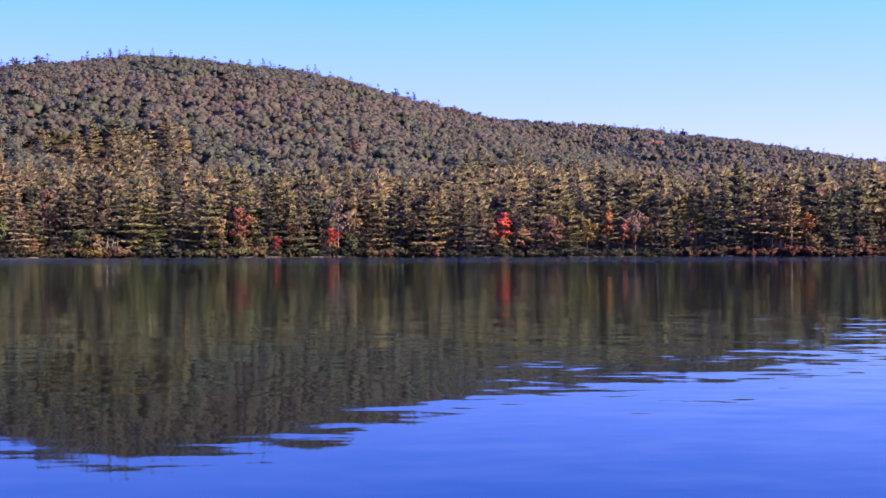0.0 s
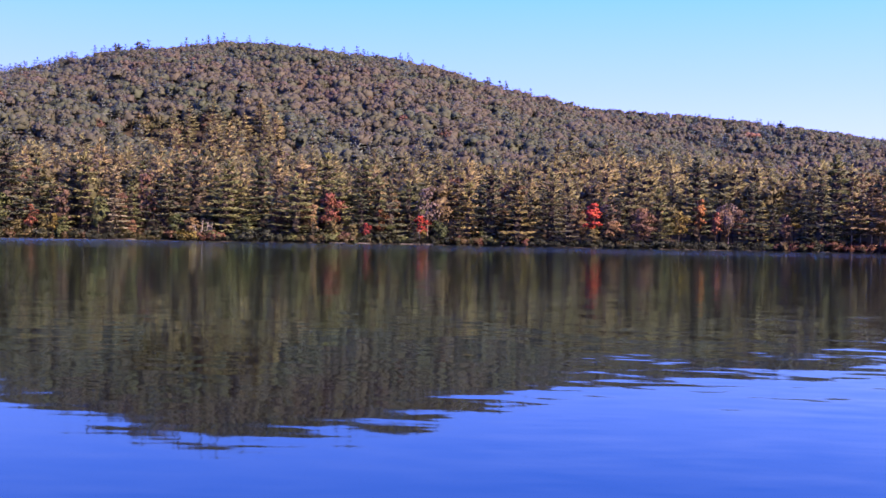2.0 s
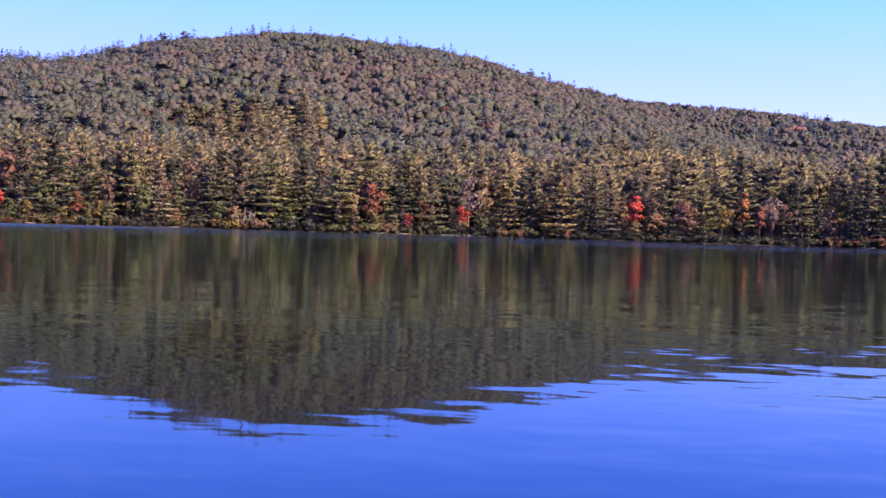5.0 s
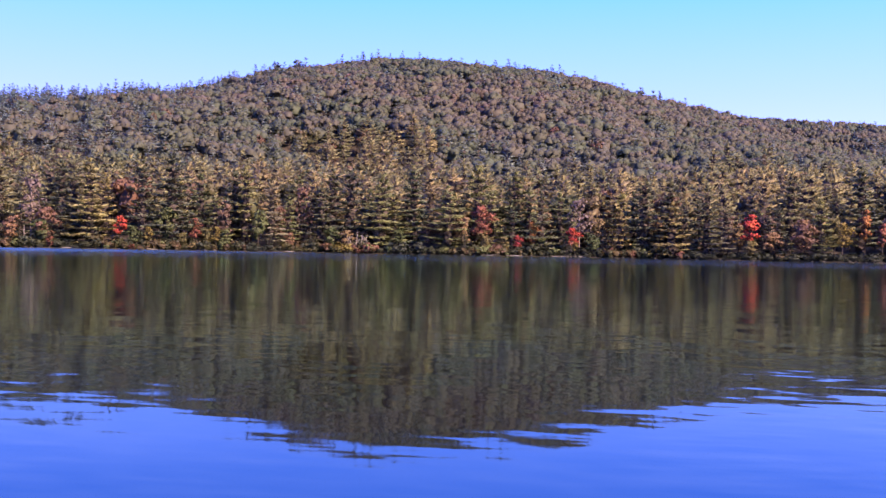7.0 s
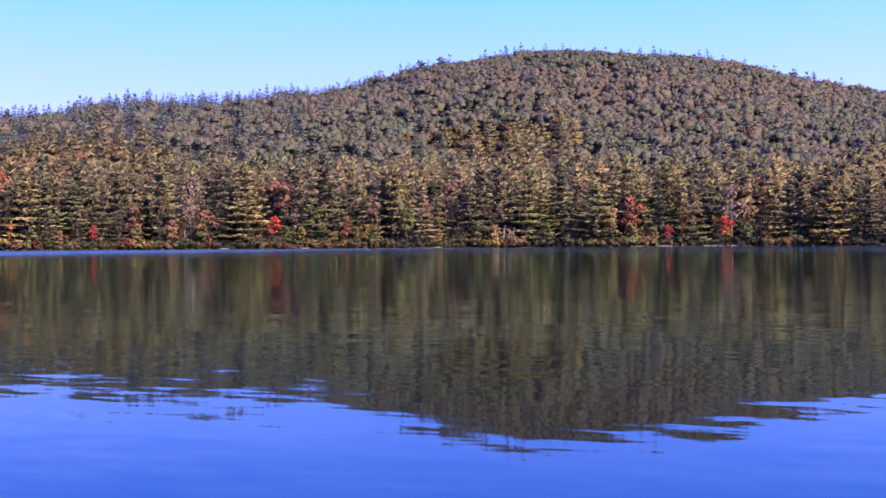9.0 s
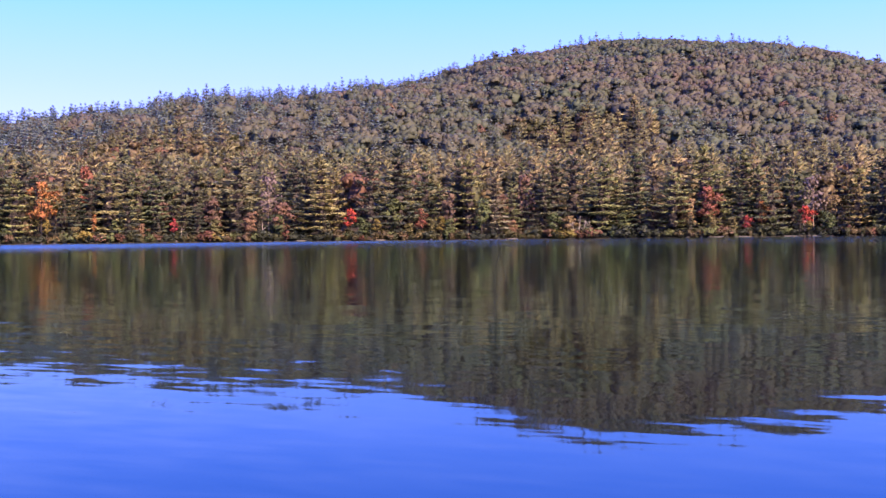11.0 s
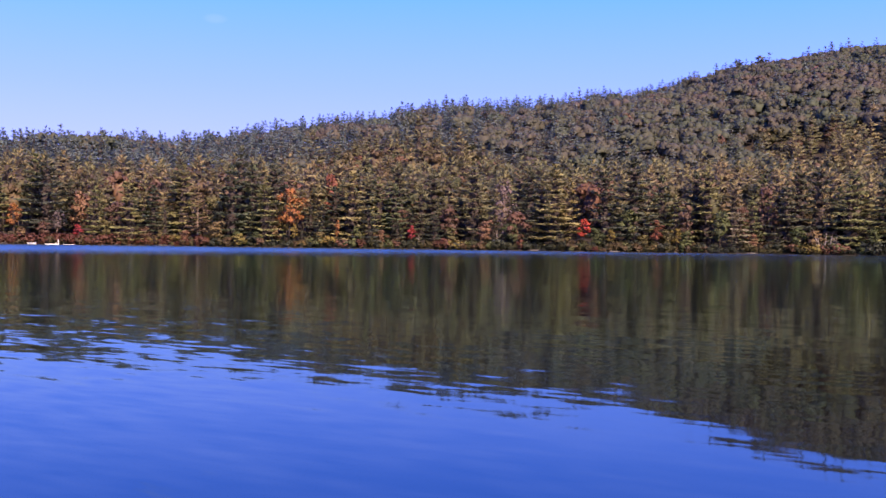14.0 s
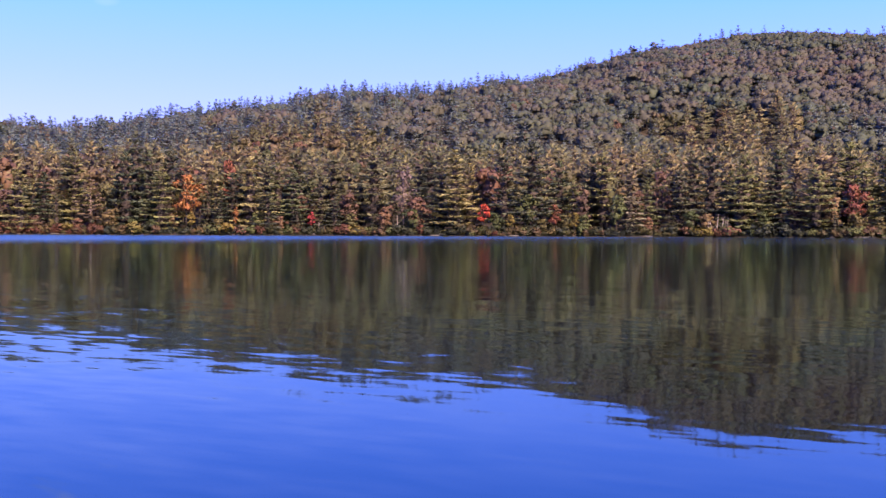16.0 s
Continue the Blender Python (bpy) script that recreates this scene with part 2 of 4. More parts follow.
def lake_water():
    """Clear dark water: slopes of the ripples from three sizes of noise, and a wind-ruffled belt along the far bank."""
    m, n, l, p = material("lake_water")
    geo = n.new("ShaderNodeNewGeometry")

    def math_(op, a, b=None, c=None):
        q = n.new("ShaderNodeMath")
        q.operation = op
        for k, v in enumerate((a, b, c)):
            if v is None:
                continue
            if isinstance(v, (int, float)):
                q.inputs[k].default_value = v
            else:
                l.new(v, q.inputs[k])
        return q.outputs[0]

    def vec(op, a, b):
        q = n.new("ShaderNodeVectorMath")
        q.operation = op
        for k, v in enumerate((a, b)):
            if isinstance(v, tuple):
                q.inputs[k].default_value = v
            elif op == "SCALE" and k == 1:
                if isinstance(v, float):
                    q.inputs["Scale"].default_value = v
                else:
                    l.new(v, q.inputs["Scale"])
            else:
                l.new(v, q.inputs[k])
        return q.outputs[0]

    def slopes(scale, shift, detail=1.0):
        t = n.new("ShaderNodeTexNoise")
        t.inputs["Scale"].default_value, t.inputs["Detail"].default_value = scale, detail
        turn = n.new("ShaderNodeMapping")
        turn.inputs["Rotation"].default_value = (0, 0, radians(-20))
        turn.inputs["Scale"].default_value = (0.45, 1.25, 1)
        turn.inputs["Location"].default_value = (shift, shift * 2, 0)
        l.new(geo.outputs["Position"], turn.inputs["Vector"])
        l.new(turn.outputs[0], t.inputs["Vector"])
        return vec("SUBTRACT", t.outputs["Color"], (0.5, 0.5, 0.5))

    sep = n.new("ShaderNodeSeparateXYZ")
    l.new(geo.outputs["Position"], sep.inputs[0])
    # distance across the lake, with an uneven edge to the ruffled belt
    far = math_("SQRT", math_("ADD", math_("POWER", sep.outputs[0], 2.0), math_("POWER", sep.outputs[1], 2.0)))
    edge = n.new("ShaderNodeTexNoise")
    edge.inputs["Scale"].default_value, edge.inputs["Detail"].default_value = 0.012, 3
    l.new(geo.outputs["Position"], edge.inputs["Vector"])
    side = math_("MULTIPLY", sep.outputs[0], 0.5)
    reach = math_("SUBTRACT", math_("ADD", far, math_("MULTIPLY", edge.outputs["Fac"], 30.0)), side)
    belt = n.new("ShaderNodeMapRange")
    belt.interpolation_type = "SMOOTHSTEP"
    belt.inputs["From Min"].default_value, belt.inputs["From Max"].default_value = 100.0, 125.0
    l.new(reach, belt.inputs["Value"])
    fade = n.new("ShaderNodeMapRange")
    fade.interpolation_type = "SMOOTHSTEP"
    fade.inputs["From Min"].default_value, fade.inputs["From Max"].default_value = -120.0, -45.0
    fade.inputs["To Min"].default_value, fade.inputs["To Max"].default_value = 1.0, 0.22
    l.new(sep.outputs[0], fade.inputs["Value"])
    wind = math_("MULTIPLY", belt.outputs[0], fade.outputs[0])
    calm = vec("ADD", vec("ADD", vec("SCALE", slopes(7.0, 3.1), CALM[0]), vec("SCALE", slopes(2.4, 7.7), CALM[1])),
               vec("SCALE", slopes(0.4, 1.3), CALM[2]))
    patches = n.new("ShaderNodeTexNoise")
    patches.inputs["Scale"].default_value, patches.inputs["Detail"].default_value = 0.09, 2
    l.new(geo.outputs["Position"], patches.inputs["Vector"])
    lively = n.new("ShaderNodeMapRange")
    lively.inputs["From Min"].default_value, lively.inputs["From Max"].default_value = 0.35, 0.65
    lively.inputs["To Min"].default_value, lively.inputs["To Max"].default_value = 0.5, 1.35
    l.new(patches.outputs["Fac"], lively.inputs["Value"])
    calm = vec("SCALE", calm, lively.outputs[0])
    rough = vec("SCALE", slopes(2.0, 5.0, 3.0), 0.95)
    rough = vec("SCALE", rough, wind)
    total = vec("MULTIPLY", vec("ADD", calm, rough), (1, 1, 0))
    up = vec("ADD", total, (0, 0, 1))
    norm = n.new("ShaderNodeVectorMath")
    norm.operation = "NORMALIZE"
    l.new(up, norm.inputs[0])
    n.remove(p)
    body = n.new("ShaderNodeBsdfDiffuse")
    body.inputs["Color"].default_value = (0.0030, 0.0018, 0.0010, 1)
    shine = n.new("ShaderNodeBsdfGlossy")
    shine.inputs["Color"].default_value = (0.66, 0.90, 0.94, 1)
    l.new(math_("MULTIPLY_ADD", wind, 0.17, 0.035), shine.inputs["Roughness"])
    grazing = n.new("ShaderNodeFresnel")
    grazing.inputs["IOR"].default_value = 1.23
    for node in (shine, grazing):
        l.new(norm.outputs[0], node.inputs["Normal"])
    surface = n.new("ShaderNodeMixShader")
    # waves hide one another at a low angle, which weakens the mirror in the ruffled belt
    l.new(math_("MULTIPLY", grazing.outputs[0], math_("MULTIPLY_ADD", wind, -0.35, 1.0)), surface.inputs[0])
    l.new(body.outputs[0], surface.inputs[1])
    l.new(shine.outputs[0], surface.inputs[2])
    l.new(surface.outputs[0], n["Material Output"].inputs[0])
    return m


CALM = (0.046, 0.030, 0.008)
water = lake_water()

# ---- the lie of the land ----
SHORE = 280.0


def shore_at(az):
    """Distance from the eye to the water's edge: a broad far bank, and the near bank just behind the eye."""
    az = np.asarray(az, float)
    off = np.abs((az - 20 + 180) % 360 - 180)
    open_ = 1 - np.clip((off - 60) / 60, 0, 1) ** 2 * (3 - 2 * np.clip((off - 60) / 60, 0, 1))
    wob = 4 * np.sin(np.radians(az * 9 + 20)) + 2.5 * np.sin(np.radians(az * 23)) + 1.2 * np.sin(np.radians(az * 61))
    return 2.5 + (SHORE - 2.5 + wob) * open_


def swell(az, first, step, spread, weights):
    return sum(w * np.exp(-((az - first - step * k) / spread) ** 2 / 2) for k, w in enumerate(weights))


def crest(az, near):
    """How high over the horizon, in degrees, the woods of the near hill and of the one behind it stand."""
    if near:
        return swell(az, -30, 6, 4.5, (1.7, 0.64, 1.52, 0.68, 3.8, 3.66, 5.27, 5.24, 5.48, 4.41, 3.83, 3.91, 3.54, 2.65, 2.85, 2.44, 1.79, 2.23, 1.83))
    return swell(az, -36, 9, 7, (2.38, 1.02, 3.04, 3.16, 4.02, 3.19, 3.49))


CROWN = 12.5


def height(x, y):
    """Ground height over the lake, for arrays of places."""
    d = np.hypot(x, y)
    az = np.degrees(np.arctan2(-x, y))
    s = d - shore_at(az)
    z = np.where(s < 0, np.maximum(-3.0, s * 0.12 - 0.05), 0.2 * np.minimum(s, 3.0) + 0.085 * np.clip(s - 8, 0, 115))
    z = np.where((s < 0) & (s > -0.6), s * 0.5, z)
    window = np.clip((95 - np.abs(az - 20)) / 20, 0, 1)
    window = window * window * (3 - 2 * window)
    best = z
    for near, foot in ((True, 400.0), (False, 620.0)):
        top = 560 + 340 * np.exp(-((az - 8) / 26.0) ** 2 / 2) if near else 1250.0 + 0 * az
        peak = (top * np.tan(np.radians(crest(az, near) * (0.92 + 0.028 * np.clip((az - 18) / 14, 0, 1) if near else 0.94))) + EYE[2] - CROWN) * window
        u = np.clip((d - foot) / (top - foot), 0, 1)
        rise = np.sin(u * np.pi / 2) ** 1.25
        fall = np.exp(-(np.maximum(d - top, 0) / 420.0) ** 2)
        hill = 10 + (np.maximum(peak, 11) - 10) * rise * fall - 9 * (1 - fall)
        best = np.maximum(best, np.where(d > foot, hill, -9))
    bumps = 2.2 * np.sin(x * 0.021 + 1) * np.sin(y * 0.017) + 1.4 * np.sin(x * 0.053 + y * 0.041)
    return best + bumps * np.clip((s - 60) / 150, 0, 1)


def sheet(name, rings, turns, zf, mat, label, category):
    verts, faces = [(0, 0, float(zf(np.array([0.0]), np.array([0.0]))[0]))], []
    a = np.radians(np.linspace(0, 360, turns, endpoint=False))
    grid = []
    for r in rings:
        rr = r if np.ndim(r) else np.full(turns, r)
        x, y = -np.sin(a) * rr, np.cos(a) * rr
        grid.append(np.stack([x, y, zf(x, y)], 1))
    v = np.concatenate([np.array(verts)] + grid)
    for k in range(len(rings)):
        for j in range(turns):
            j2 = (j + 1) % turns
            if k == 0:
                faces.append((0, 1 + j, 1 + j2))
            else:
                o, i = 1 + k * turns, 1 + (k - 1) * turns
                faces.append((i + j, o + j, o + j2, i + j2))
    me = bpy.data.meshes.new(name)
    me.from_pydata(v.tolist(), [], faces)
    me.materials.append(mat)
    me.polygons.foreach_set("use_smooth", [True] * len(faces))
    return tagged(new(name, me), label, category, kind="structure")


TURNS_ROUND = 480
round_az = np.linspace(0, 360, TURNS_ROUND, endpoint=False)
edge_r = shore_at(round_az)
ground_rings = [edge_r * q for q in (0.3, 0.7, 0.9, 0.97, 0.995, 1.0)] + [edge_r + q for q in (1.0, 3.0, 8.0, 20.0, 45.0, 80.0, 120.0)]
ground_rings += [np.maximum(edge_r + 121 + k, q) for k, q in enumerate(list(range(420, 1000, 22)) + list(range(1000, 1500, 45)) + [1600, 1750, 1950, 2200, 2600, 3200, 4000, 4800])]
ground = sheet("ground", ground_rings, TURNS_ROUND, height, soil, "brown leaf-littered forest soil under the trees", "ground")
lake = sheet("water", [edge_r * q for q in (0.05, 0.2, 0.5, 0.8)] + [edge_r + 0.25], TURNS_ROUND, lambda x, y: np.zeros_like(x), water,
             "calm dark blue lake mirroring the wooded hill", "lake")


# ---- shapes of trees ----
def spray_quads(centres, along, flat, length, width, out, simple=False):
    """A pointed blade for each row: centre, its long direction, and a vector that it lies across."""
    along = along / (np.linalg.norm(along, axis=1, keepdims=True) + 1e-9)
    side = np.cross(along, flat)
    side /= np.linalg.norm(side, axis=1, keepdims=True) + 1e-9
    a, s = along * (length / 2)[:, None], side * (width / 2)[:, None]
    n = np.cross(a, s)
    s = np.where((np.sum(n * out, axis=1) < 0)[:, None], -s, s)
    if simple:
        v = np.stack([centres - a * 0.8 - s, centres + a * 1.2, centres - a * 0.8 + s], 1).reshape(-1, 3)
        return v, np.arange(len(v)).reshape(-1, 3), np.repeat(out, 3, axis=0)
    v = np.stack([centres - a, centres - a * 0.1 - s, centres + a, centres - a * 0.1 + s], 1).reshape(-1, 3)
    f = np.arange(len(v)).reshape(-1, 4)
    own = np.cross(a, s)
    own /= np.linalg.norm(own, axis=1, keepdims=True) + 1e-9
    soft = out / (np.linalg.norm(out, axis=1, keepdims=True) + 1e-9) * 0.75 - own * 0.25 * np.sign(np.sum(own * out, axis=1))[:, None] * -1
    return v, f, np.repeat(soft, 4, axis=0)


def joined(pieces):
    vs, fs, ns, o = [], [], [], 0
    simple = any(f.shape[1] == 3 for _, f, _ in pieces)
    for v, f, n in pieces:
        if simple and f.shape[1] == 4:
            f = np.concatenate([f[:, [0, 1, 2]], f[:, [0, 2, 3]]])
        vs.append(v)
        fs.append(f + o)
        ns.append(n)
        o += len(v)
    return np.concatenate(vs), np.concatenate(fs), np.concatenate(ns)


def pole(points, radii, sides=5):
    """A tapered round limb along points."""
    points = np.array(points, float)
    ring = np.linspace(0, 2 * np.pi, sides, endpoint=False)
    vs, ns = [], []
    for k, (p, r) in enumerate(zip(points, radii)):
        d = points[min(k + 1, len(points) - 1)] - points[max(k - 1, 0)]
        d /= np.linalg.norm(d) + 1e-9
        a = np.cross(d, (0.3, 0.9, 0.1) if abs(d[2]) > 0.7 else (0, 0, 1))
        a /= np.linalg.norm(a)
        b = np.cross(d, a)
        ns.append(np.cos(ring)[:, None] * a + np.sin(ring)[:, None] * b)
        vs.append(p + r * ns[-1])
    f = [[k * sides + j, k * sides + (j + 1) % sides, (k + 1) * sides + (j + 1) % sides, (k + 1) * sides + j]
         for k in range(len(points) - 1) for j in range(sides)]
    return np.concatenate(vs), np.array(f), np.concatenate(ns)


def pine_shape(rng, h, wide=0.25, base=0.06, whorls=13, arms=6, blades=46, ragged=0.28, blade=(1.15, 0.42), limbs=True, spread=0.27, point=0.75, core=0, perk=0.14, flat=0.8, wag=0.12, rise=0.9):
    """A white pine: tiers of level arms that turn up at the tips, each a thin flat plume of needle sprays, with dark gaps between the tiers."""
    wood = [pole([(0, 0, -0.4), (0.05, 0, h * 0.35), (-0.04, 0.06, h * 0.7), (0, 0, h * 0.98)], [h * 0.009, h * 0.007, h * 0.004, 0.02], 6 if limbs else 3)]
    c, al, fl, outs = [], [], [], []
    lopsided = rng.uniform(0, 6.28)
    for k in range(whorls + 1):
        u = min(1.0, max(0.0, (k + rng.uniform(-0.25, 0.25)) / whorls))
        z = h * (base + (0.985 - base) * u)
        reach = h * wide * min(1.0, 0.7 + u * 1.6) * (1 - u) ** point + 0.25
        start = rng.uniform(0, 6.28)
        for j in range(arms):
            if rng.random() < 0.12 * (1 - u):
                continue
            z = h * (base + (0.985 - base) * min(1.0, max(0.0, u + rng.uniform(-0.16, 0.16) / whorls)))
            a = start + 6.283 * j / arms + rng.uniform(-0.4, 0.4)
            L = reach * rng.uniform(1 - ragged, 1 + ragged) * (1 + 0.18 * math.cos(a - lopsided))
            lift = rise * u ** 2.5 + rng.uniform(-0.07, 0.05)
            out = np.array([math.cos(a), math.sin(a), 0])
            side = np.array([-math.sin(a), math.cos(a), 0])
            root, mid, tip = np.array([0, 0, z]), out * L * 0.55 + [0, 0, z + L * (lift * 0.5 - 0.07)], out * L + [0, 0, z + L * (lift + 0.05)]
            if limbs and k % 2 == 0:
                wood.append(pole([root, mid, tip], [0.010 * h * (1 - u) * 0.3 + 0.02, 0.025, 0.01], 3))
            n = max(3, round(blades * (0.35 + 0.65 * L / (h * wide))))
            s = 0.32 + 0.73 * np.sqrt(rng.random(n))
            sw = rng.normal(0, 1, n)
            p = root * ((1 - s) ** 2)[:, None] + mid * (2 * s * (1 - s))[:, None] + tip * (s * s)[:, None]
            p = p + side * (sw * spread * L * s)[:, None] + np.array([0, 0, 1]) * rng.normal(0.05, wag, n)[:, None]
            c.append(p)
            al.append(out * rng.uniform(0.3, 1.0, n)[:, None] + side * (sw * 0.6 + rng.normal(0, 0.4, n))[:, None] + np.array([0, 0, 1]) * (rng.normal(perk, wag, n) + 4.5 * max(0.0, u - 0.8))[:, None])
            fl.append(rng.normal(0, flat, (n, 3)) + [0, 0, 0.7])
            outs.append(out * (0.7 * s)[:, None] + np.array([0, 0, 0.6]) + rng.normal(0, 0.2, (n, 3)))
    size = [rng.uniform(0.7, 1.3, sum(len(q) for q in c)) * (1.15 - 0.45 * np.concatenate(c)[:, 2] / h)]
    c, al, fl, outs, size = (np.concatenate(q) for q in (c, al, fl, outs, size))
    if core:
        # dead twigs round the trunk as wide dark blades, standing for shade between boughs
        u = rng.random(core) ** 1.2 * 0.88
        a, r = rng.uniform(0, 6.28, core), h * wide * (1 - u) ** point * rng.uniform(0.02, 0.36, core)
        out = np.stack([np.cos(a), np.sin(a), 0 * a], 1)
        at = out * r[:, None] + np.stack([0 * u, 0 * u, h * (base + (0.97 - base) * u)], 1)
        big = rng.uniform(1.0, 1.7, core)
        wood.append(spray_quads(at, np.stack([-np.sin(a), np.cos(a), rng.normal(0, 0.5, core)], 1) + rng.normal(0, 0.3, (core, 3)), out + rng.normal(0, 0.3, (core, 3)),
                                big * blade[0], big * blade[1] * 1.8, out + rng.normal(0, 0.3, (core, 3))))
    leaf = spray_quads(c, al, fl, size * blade[0], size * blade[1], outs, not limbs)
    return joined(wood), leaf


def leafy_shape(rng, h, radius, base=0.3, lobes=14, leaves=700, leaf=0.55, limbs=True, squat=1.0, trunk_r=None, loose=0.45, lump=(0.3, 0.5)):
    """A broad-leaved tree: a forked trunk and lobes of leaf clumps with gaps between them."""
    tr = trunk_r or h * 0.013
    fork = h * (base + 0.08)
    wood = [pole([(0, 0, -0.4), (0.08, 0.03, fork * 0.6), (0, 0.1, fork), (0.1, 0, h * 0.8)], [tr, tr * 0.85, tr * 0.7, tr * 0.2], 6 if limbs else 3)]
    c, out, whole = [], [], []
    mid, half = h * (base + 1) / 2, h * (1 - base) / 2
    for k in range(lobes):
        d = rng.normal(0, 1, 3)
        d /= np.linalg.norm(d)
        d[2] = d[2] * 0.9 + 0.1
        r = rng.uniform(0.1, 0.85)
        at = np.array([d[0] * radius * r, d[1] * radius * r, mid + d[2] * half * (0.75 if limbs else 0.5)])
        lobe = radius * rng.uniform(*lump)
        if limbs:
            wood.append(pole([(0, 0.05, fork * rng.uniform(0.85, 1.5)), at * [0.5, 0.5, 1] - [0, 0, lobe * 0.5], at], [tr * 0.4, tr * 0.25, 0.02], 3))
        n = leaves // lobes
        q = rng.normal(0, 1, (n, 3))
        q /= np.linalg.norm(q, axis=1, keepdims=True)
        q[:, 2] = np.where(rng.random(n) < 0.45, np.abs(q[:, 2]), q[:, 2])
        c.append(at + q * lobe * rng.uniform(*((0.65, 1.1) if limbs else (0.93, 1.03)), (n, 1)) * [1, 1, 0.75 * squat])
        out.append(q)
        whole.append(q * (0.55 if limbs else 0.28) + (at - [0, 0, mid]) / radius * (0.5 if limbs else 0.35) + [0, 0, 0.2 if limbs else 0.7])
    c, out, whole = np.concatenate(c), np.concatenate(out), np.concatenate(whole)
    al = np.cross(out, rng.normal(0, 1, (len(c), 3))) + rng.normal(0, 0.25, (len(c), 3))
    size = rng.uniform(0.7, 1.35, len(c)) * leaf
    return joined(wood), spray_quads(c, al, out + rng.normal(0, loose, (len(c), 3)), size * 1.25, size, whole + rng.normal(0, 0.12, (len(c), 3)), not limbs)


def canopy_shape(rng, h, radius, lobes=7, leaves=110, leaf=0.7, low=0.62, inner=0.94, whole=False):
    """A broad crown seen from afar: a handful of uneven billows grown into one another, with loose leaf clumps standing off them."""
    wood = pole([(0, 0, -0.4), (0.1, 0, h * 0.3), (0, 0.1, h * 0.6)], [0.2, 0.16, 0.08], 3)
    bm = bmesh.new()
    bmesh.ops.create_icosphere(bm, subdivisions=1, radius=1.0)
    if not whole:
        bmesh.ops.delete(bm, geom=[v for v in bm.verts if v.co.z < -0.5], context="VERTS")
    d, f = np.array([v.co for v in bm.verts]), np.array([[v.index for v in q.verts] for q in bm.faces])
    bm.free()
    pieces = []
    for k in range(lobes + 1):
        if k == 0:
            at, size = np.array([0, 0, h * low]), np.array([radius * 0.72, radius * 0.72, h * (0.9 - low)])
        else:
            a, r = k * 2.399 + rng.uniform(-0.5, 0.5), radius * rng.uniform(0.25, 0.72)
            big = radius * rng.uniform(0.20, 0.38)
            at = np.array([math.cos(a) * r, math.sin(a) * r, h * (0.95 - 0.26 * (r / radius) ** 1.5) - big * 0.8 + rng.uniform(-0.5, 0.4)])
            size = np.array([big, big, big * rng.uniform(0.7, 1.0)])
        wob = 1 + 0.22 * np.sin(d[:, :1] * 5 + k) * np.sin(d[:, 1:2] * 5 + 2 * k) + rng.uniform(-0.08, 0.08, (len(d), 1))
        v = d * wob * size * inner + at
        face_n = np.cross(v[f[:, 1]] - v[f[:, 0]], v[f[:, 2]] - v[f[:, 0]])
        n = np.zeros_like(v)
        for c in range(3):
            np.add.at(n, f[:, c], face_n)
        pieces.append((v, f, n / (np.linalg.norm(n, axis=1, keepdims=True) + 1e-9)))
        m = leaves // (lobes + 1)
        q = rng.normal(0, 1, (m, 3))
        if not whole:
            q[:, 2] = np.abs(q[:, 2]) - 0.3
        q /= np.linalg.norm(q, axis=1, keepdims=True)
        big = rng.uniform(0.6, 1.4, m) * leaf
        pieces.append(spray_quads(at + q * size * rng.uniform(0.95, 1.18, (m, 1)), np.cross(q, rng.normal(0, 1, (m, 3))) + q * 0.5, q + rng.normal(0, 0.7, (m, 3)),
                                  big * 1.3, big, q + rng.normal(0, 0.25, (m, 3)) + [0, 0, 0.2], True))
    return wood, joined(pieces)


def quad_mesh(name, v, f, normals, mat):
    me = bpy.data.meshes.new(name)
    me.vertices.add(len(v))
    me.vertices.foreach_set("co", np.ascontiguousarray(v, np.float32).ravel())
    me.loops.add(f.size)
    me.loops.foreach_set("vertex_index", np.ascontiguousarray(f, np.int32).ravel())
    me.polygons.add(len(f))
    me.polygons.foreach_set("loop_start", np.arange(0, f.size, f.shape[1], dtype=np.int32))
    me.polygons.foreach_set("use_smooth", np.full(len(f), True))
    me.materials.append(mat)
    me.update(calc_edges=True)
    normals = normals / (np.linalg.norm(normals, axis=1, keepdims=True) + 1e-9)
    me.normals_split_custom_set_from_vertices(np.ascontiguousarray(normals, np.float32))
    return me


def part(name, me, parent, label=""):
    ob = new(name, me)
    ob.parent = parent
    return tagged(ob, label)


PATTERNS = {}


def pattern(key, shapes, wood_mat, leaf_mat, name, label, category, group):
    """Keeps the meshes of several shapes of one kind of tree for planted()."""
    made = []
    for wood, leaf in shapes:
        made.append((quad_mesh("trunk", *wood, wood_mat), quad_mesh("crown", *leaf, leaf_mat)))
    PATTERNS[key] = (made, name, label, category, group)


counts = {}


def planted(key, az, back, tall, made_tall, label="", lean=0.0, slim=1.0):
    """Plants one tree of a kind at a bearing, so far behind the water's edge, so tall."""
    meshes, name, text, category, group = PATTERNS[key]
    k = counts[key] = counts.get(key, 0) + 1
    d = float(shore_at(az)) + back
    w = facing(az, 0) * d
    z = float(height(np.array([w.x]), np.array([w.y]))[0])
    s = tall / made_tall
    ob = new(name)
    ob.matrix_basis = Matrix.LocRotScale((w.x, w.y, z - 0.05), Euler((radians(lean), 0, k * 2.399)), (s * slim, s * slim, s))
    trunk_me, crown_me = meshes[k % len(meshes)]
    part("trunk", trunk_me, ob)
    part("crown", crown_me, ob)
    return tagged(ob, label or text, category, group)


